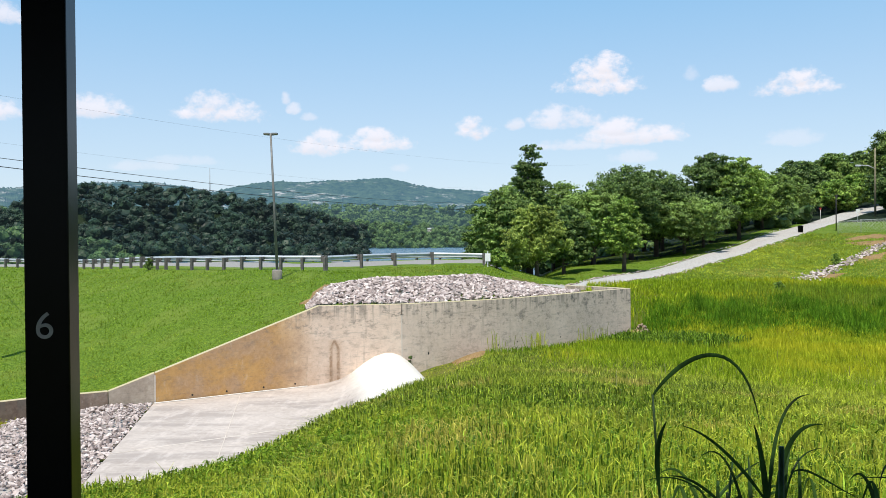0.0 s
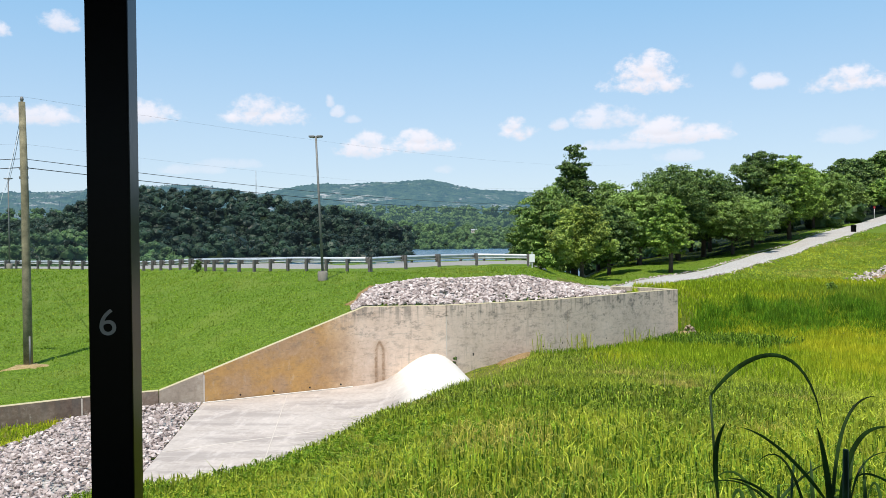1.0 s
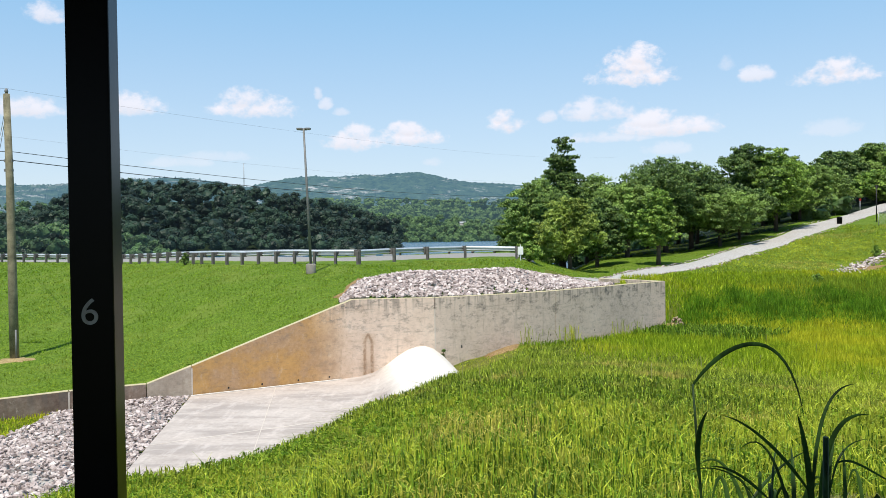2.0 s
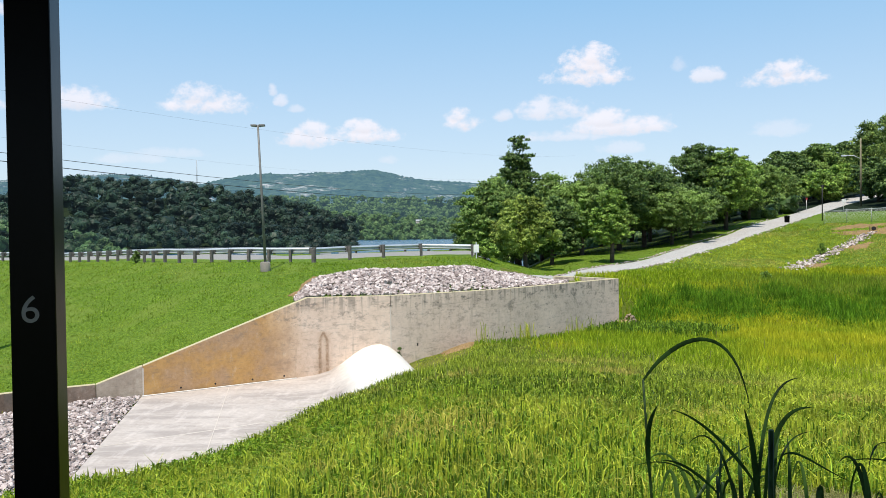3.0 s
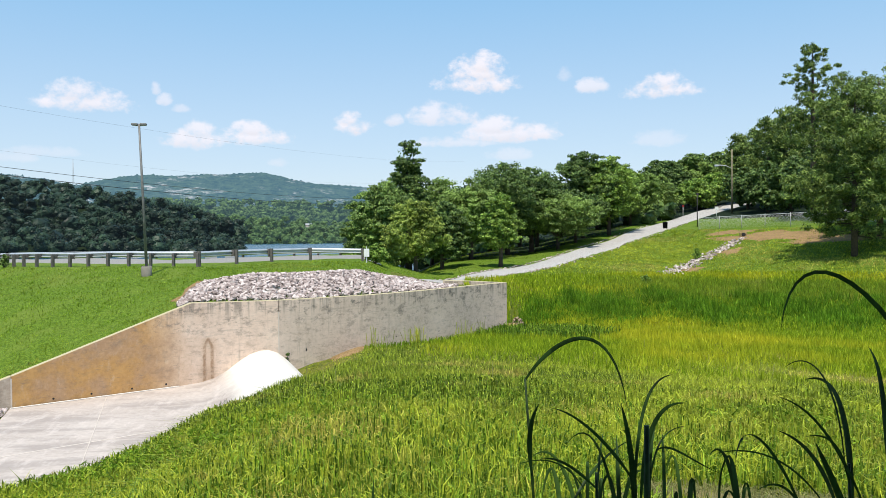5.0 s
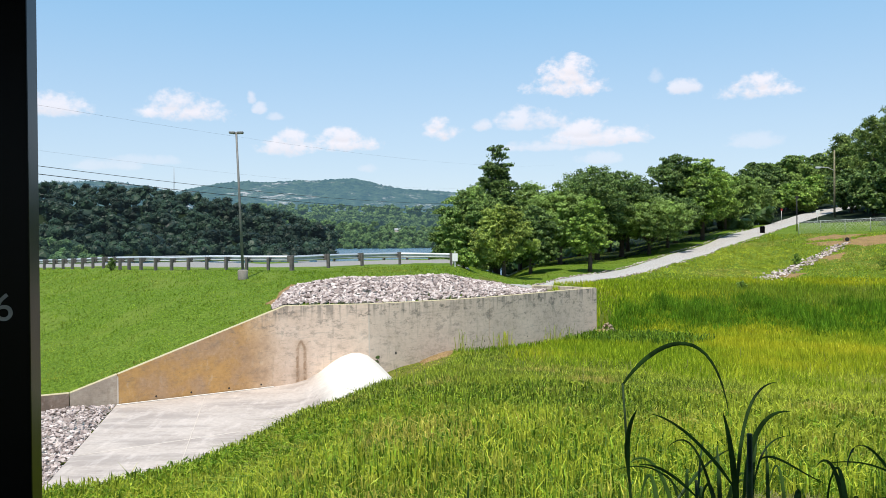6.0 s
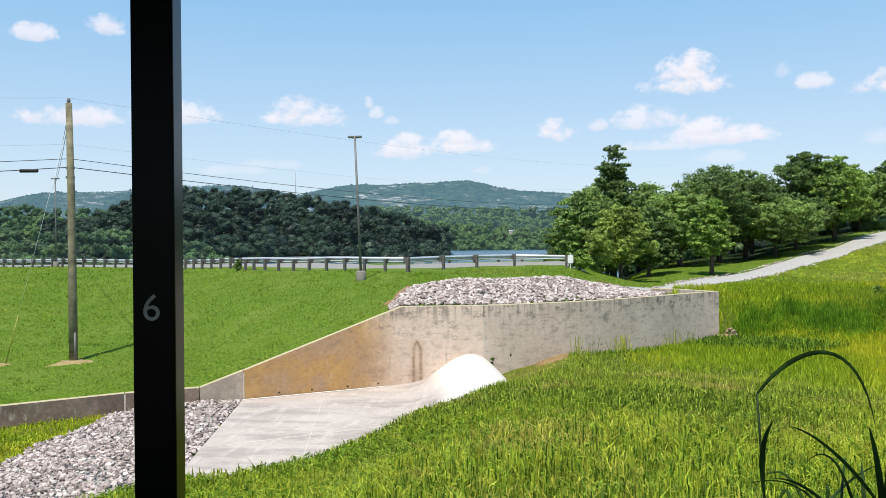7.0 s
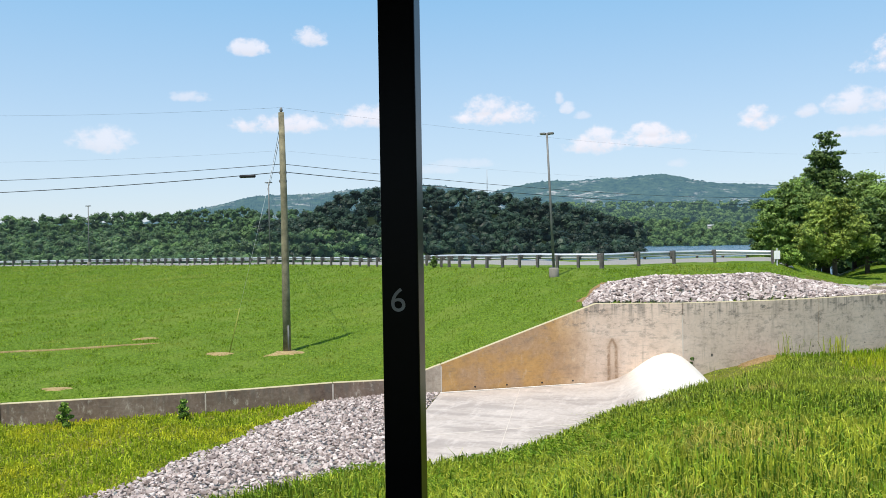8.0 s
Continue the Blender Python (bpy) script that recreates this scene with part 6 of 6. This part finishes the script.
az, d, x, y = scatter(rg, 50, -25, -4, 8, 20, 1.0)
D, Z = rings(az)
ok = np.abs(d - D[3]) < .5
blades("grass_stalks", "tall grass blades along the berm's edge", x[ok], y[ok], .34 + 0 * x[ok], .014, MEADOW, 13, .8)
# grass below the low wall
az, d, x, y = scatter(rg, 60000, -55, -24, 11, 30, 1.0)
D, Z = rings(az)
ok = (d < D[5] - .05) & (d > D[3] + .2) & (x < -13.05 + .12 * np.sin(y * 1.7) + .15)
blades("meadow_grass", "tall yellow-green grass below the low wall", x[ok], y[ok], .17 + 0 * x[ok], .030, TALLGRASS, 3, 1.2)
# marsh field
az, d, x, y = scatter(rg, 160000, 6, 40, 18, 72, .7)
D, Z = rings(az)
ok = ((az > 9.5) & (d > D[5]) & (d < D[8] + 1.5)) | ( (d <= D[5]) & (rg.random(len(d)) < np.clip((d + 2.5 * np.sin(x * .9 + np.sin(y * .7)) - 20) / 12, 0, 1) * np.clip((az - 6) / 7, 0, 1)))
ok &= ~((az < 12.7) & (d < D[6] + .4) & (d > D[5] - .3)) & ~in_bare(x, y)
blades("marsh_grass", "yellow-green marsh grass on the low field", x[ok], y[ok], .30 + 0 * x[ok], (.055 * (d[ok] / 40)), MARSH, 4, .6, "grass", False)
# dark reeds
az, d, x, y = scatter(rg, 120000, 12.1, 40, 36, 62, 1.0)
wob = 1.6 * np.sin(az * .9) + 1.2 * np.sin(az * 2.3 + 1)
near = np.interp(az, [12.3, 14, 16, 20, 30, 46], [38.5, 40.5, 42.5, 43.5, 43, 41]) + wob * .5
farr = np.interp(az, [12.3, 14, 17, 20, 30, 46], [45, 49, 54, 56.5, 57, 56]) + wob
fz = rg.normal(size=len(d)) * 1.5
ok = (d + fz > near) & (d + fz < farr) & (rg.random(len(d)) < np.clip((d - near) / 4.0, .10, .95)) & (rg.random(len(d)) < np.clip((farr - d) / 3.5, .1, 1))
ok &= rg.random(len(d)) < np.clip((az - 11.9) / .6, 0, 1)
blades("reed_bed", "dark green reeds standing in the marsh field", x[ok], y[ok], .26 + .36 * np.clip((d[ok] - near[ok]) / 6, 0, 1) * (.7 + .5 * np.sin(x[ok] * 1.3 + np.sin(y[ok] * 2))), .065, REED, 5, .5, "reeds", False)
az, d, x, y = scatter(rg, 26000, 17, 40, 50, 66, 1.0)
ok = rg.random(len(d)) < np.clip((az - 17) / 6, 0, 1) * np.clip((d - 50) / 5, 0, 1) * np.clip((66 - d) / 4, 0, 1)
blades("reed_bed", "paler reeds at the back of the marsh field", x[ok], y[ok], .55 + 0 * x[ok], .06, LAWN, 6, .4, "reeds", False)
# rough bank below the fence and drive
az, d, x, y = scatter(rg, 230000, 12.6, 46, 52, 104, 1.0)
D, Z = rings(az)
ok = (d > D[8]) & (d < D[9] - np.where(az < 23, 2.3, 0)) & (~in_bare(x, y, .8) | (rg.random(len(d)) < .30))
dr = np.interp(az, [a for a, _ in DRIVE_AZ], [q for _, q in DRIVE_AZ])
ok &= (np.abs(d - dr) > 3.4) | (az > 24)
blades("bank_grass", "rough grass on the bank below the drive", x[ok], y[ok], .16 + 0 * x[ok], .08, BANK, 7, 1.8, "grass", False)
# mown grass on the dam, and round the grove
az, d, x, y = scatter(rg, 480000, -54, 4, 22, 125, .4)
D, Z = rings(az)
on_mound = (az > -9.3) & (d < D[5] + .4 + np.interp(az, [-9.6, -8.2, -4, 2, 5.5, 8.9], [.5, 3.6, 6.2, 7.4, 5.2, 1.6]))
ok = (d > D[6] + .02) & (d < D[8] + .6) & ~on_mound & ~in_bare(x, y)
x, y, d = x[ok], y[ok], d[ok]
blades("lawn", "short mown green grass on the dam slope", x, y, np.interp(d, [25, 60, 120], [.075, .11, .15]) * (.55 + .9 * (np.sin(x * 4.1 + 2 * np.sin(y * 2.3)) * np.sin(y * 3.1 + 1.7 * np.sin(x * 1.9)) * .5 + .5)), .032 * (d / 30) ** .8, LAWN, 8, 1.6, "grass", False)
az, d, x, y = scatter(rg, 90000, 3, 24, 46, 115, 1.0)
D, Z = rings(az)
dr = np.interp(az, [a for a, _ in DRIVE_AZ], [q for _, q in DRIVE_AZ])
ok = (d > dr + 2.6) & (d < dr + 45)
ok |= (d > D[6] + .5) & (d < dr - 2.6) & (az < 12)
blades("lawn", "mown grass under the trees beside the drive", x[ok], y[ok], .07 + 0 * x[ok], .08, LAWN, 9, 1.9, "grass", False)


# ---- tall weeds in front of the shelter ----
def ribbon(bm, ctrl, width, fold=.25, n=18, taper=.75):
    """A folded grass leaf along a Bezier of four points."""
    p0, p1, p2, p3 = [Vector(q) for q in ctrl]
    rows = []
    for i in range(n + 1):
        t = i / n
        q = p0 * (1 - t) ** 3 + p1 * 3 * t * (1 - t) ** 2 + p2 * 3 * t * t * (1 - t) + p3 * t ** 3
        dq = (p1 - p0) * (1 - t) ** 2 + (p2 - p1) * 2 * t * (1 - t) + (p3 - p2) * t * t
        dq.normalize()
        side = dq.cross(Vector((.25, 1, .2)))
        side = side.normalized() if side.length > 1e-4 else Vector((1, 0, 0))
        up = side.cross(dq)
        w = width * .5 * (min(1, .45 + 2.2 * t) * (1 - t ** 2.4) ** taper + .03)
        rows.append([bm.verts.new(q - side * w + up * w * fold), bm.verts.new(q - up * w * fold * .4), bm.verts.new(q + side * w + up * w * fold)])
    for a, b in zip(rows, rows[1:]):
        for k in range(2):
            bm.faces.new((a[k], a[k + 1], b[k + 1], b[k])).smooth = True


def weed(label, az, d, leaf_list, stems, seed, fill=8, spread=.12, tall=1.0, off=0.0):
    """A tall grass weed: stems and leaves given as (side, height) steps in metres about its foot."""
    rng = np.random.default_rng(seed)
    c = polar(az, d)
    z0 = gz(c.x, c.y)
    t = tagged(thing("tall_weed", (c.x, c.y, z0), -az), label, "weed")
    for pts, r in stems:
        bm = bmesh.new()
        q = [(a, rng.normal() * .01, b) for a, b in pts]
        tube(bm, q, [r * (1 - .5 * i / len(q)) for i in range(len(q))], 6)
        part("stem", bm, WEED, t)
    for pts, w in leaf_list:
        y0 = rng.normal() * .03
        dy = rng.normal() * .06
        bm = bmesh.new()
        ribbon(bm, [(a, y0 + dy * i, b) for i, (a, b) in enumerate(pts)], w * .72)
        part("leaf", bm, WEED, t)
    for k in range(fill):
        x0, h, r = rng.normal() * spread + off, rng.uniform(.72, 1.0) * tall, rng.normal() * .08
        y0 = rng.normal() * .06
        bm = bmesh.new()
        ribbon(bm, [(x0, y0, 0), (x0 + r * .15, y0, h * .7), (x0 + r * .6, y0 + .03, h * 1.1), (x0 + r * 1.3, y0 + .06, h * rng.uniform(.65, 1.0))], rng.uniform(.012, .022))
        part("leaf", bm, WEED_LIGHT if k % 3 == 0 else WEED, t)
    return t


TW = "tall dark green grass weed with arching leaves"
weed(TW, 19.6, 2.9,
     [(((-.258, 1.118), (-.17, 1.26), (.035, 1.40), (.085, 1.041)), .022), (((-.238, .80), (-.248, .93), (-.235, 1.0), (-.200, 1.062)), .026),
      (((.101, .800), (.04, .90), (-.07, 1.03), (-.161, 1.044)), .019), (((-.02, .75), (-.09, .82), (-.14, .86), (-.206, .856)), .018),
      (((-.06, .74), (-.13, .86), (-.22, .85), (-.29, .823)), .009), (((-.11, .68), (-.05, .78), (.02, .84), (.105, .86)), .016),
      (((.112, .62), (.106, .85), (.085, .98), (.065, 1.057)), .030), (((.105, .70), (.115, 1.0), (.15, 1.13), (.242, 1.134)), .017),
      (((.13, .70), (.14, .98), (.20, 1.055), (.275, 1.053)), .024), (((.16, .80), (.18, .93), (.23, .945), (.29, .94)), .010),
      (((.18, .90), (.22, .94), (.28, .88), (.375, .847)), .012), (((.205, .60), (.21, .78), (.208, .87), (.205, .925)), .018),
      (((.06, .60), (.055, .78), (.05, .86), (.048, .905)), .022), (((-.012, .78), (-.01, .86), (-.005, .90), (.005, .925)), .012),
      (((-.06, .68), (-.10, .74), (-.14, .79), (-.177, .807)), .014), (((.15, .5), (.150, .75), (.158, .88), (.185, .96)), .026)],
     [([(-.20, 0), (-.215, .5), (-.240, .82), (-.258, 1.122)], .006), ([(.146, 0), (.146, .5), (.148, .98)], .013), ([(.0, 0), (-.01, .5), (-.02, .80)], .007)], 3, 18, .095, .98, .04)
weed(TW, 34.5, 2.7,
     [(((.30, .85), (.22, 1.40), (-.13, 1.72), (-.16, 1.34)), .022), (((.0, .92), (-.02, 1.22), (-.12, 1.25), (-.19, 1.163)), .009),
      (((.06, .80), (-.02, 1.04), (-.09, 1.14), (-.168, 1.168)), .014), (((.02, .70), (.02, 1.12), (-.03, 1.19), (-.12, 1.142)), .024),
      (((-.10, .76), (-.19, 1.04), (-.265, 1.12), (-.262, .995)), .015), (((.02, .75), (-.02, .90), (-.05, .98), (-.068, 1.05)), .030),
      (((.01, .90), (-.01, 1.03), (-.05, 1.05), (-.10, 1.04)), .012), (((-.02, .82), (-.06, .95), (-.12, 1.0), (-.19, 1.01)), .020),
      (((-.04, .80), (-.14, .98), (-.26, .99), (-.345, .965)), .010), (((.12, .85), (.10, 1.10), (.10, 1.22), (.06, 1.27)), .022),
      (((.14, .85), (.20, 1.12), (.28, 1.2), (.38, 1.1)), .024), (((-.08, .74), (-.13, .88), (-.18, .90), (-.23, .86)), .014), (((.10, .75), (.12, .95), (.13, 1.05), (.12, 1.12)), .024)],
     [([(.10, 0), (.10, .5), (.11, .95)], .008), ([(.02, 0), (.02, .5), (.01, .95)], .006)], 5, 12, .12, .88, .02)
weed("low dark weed clump in front of the shelter", 4.0, 3.3, [(((.0, .25), (-.01, .42), (-.012, .56), (.0, .66)), .028), (((.03, .25), (.025, .40), (.02, .50), (.035, .60)), .02)], [], 9, 0)
weed("low dark weed clump in front of the shelter", 27.5, 3.0, [(((-.02, .5), (-.03, .75), (-.02, .85), (.0, .90)), .012)], [], 10, 9, .13, .95)
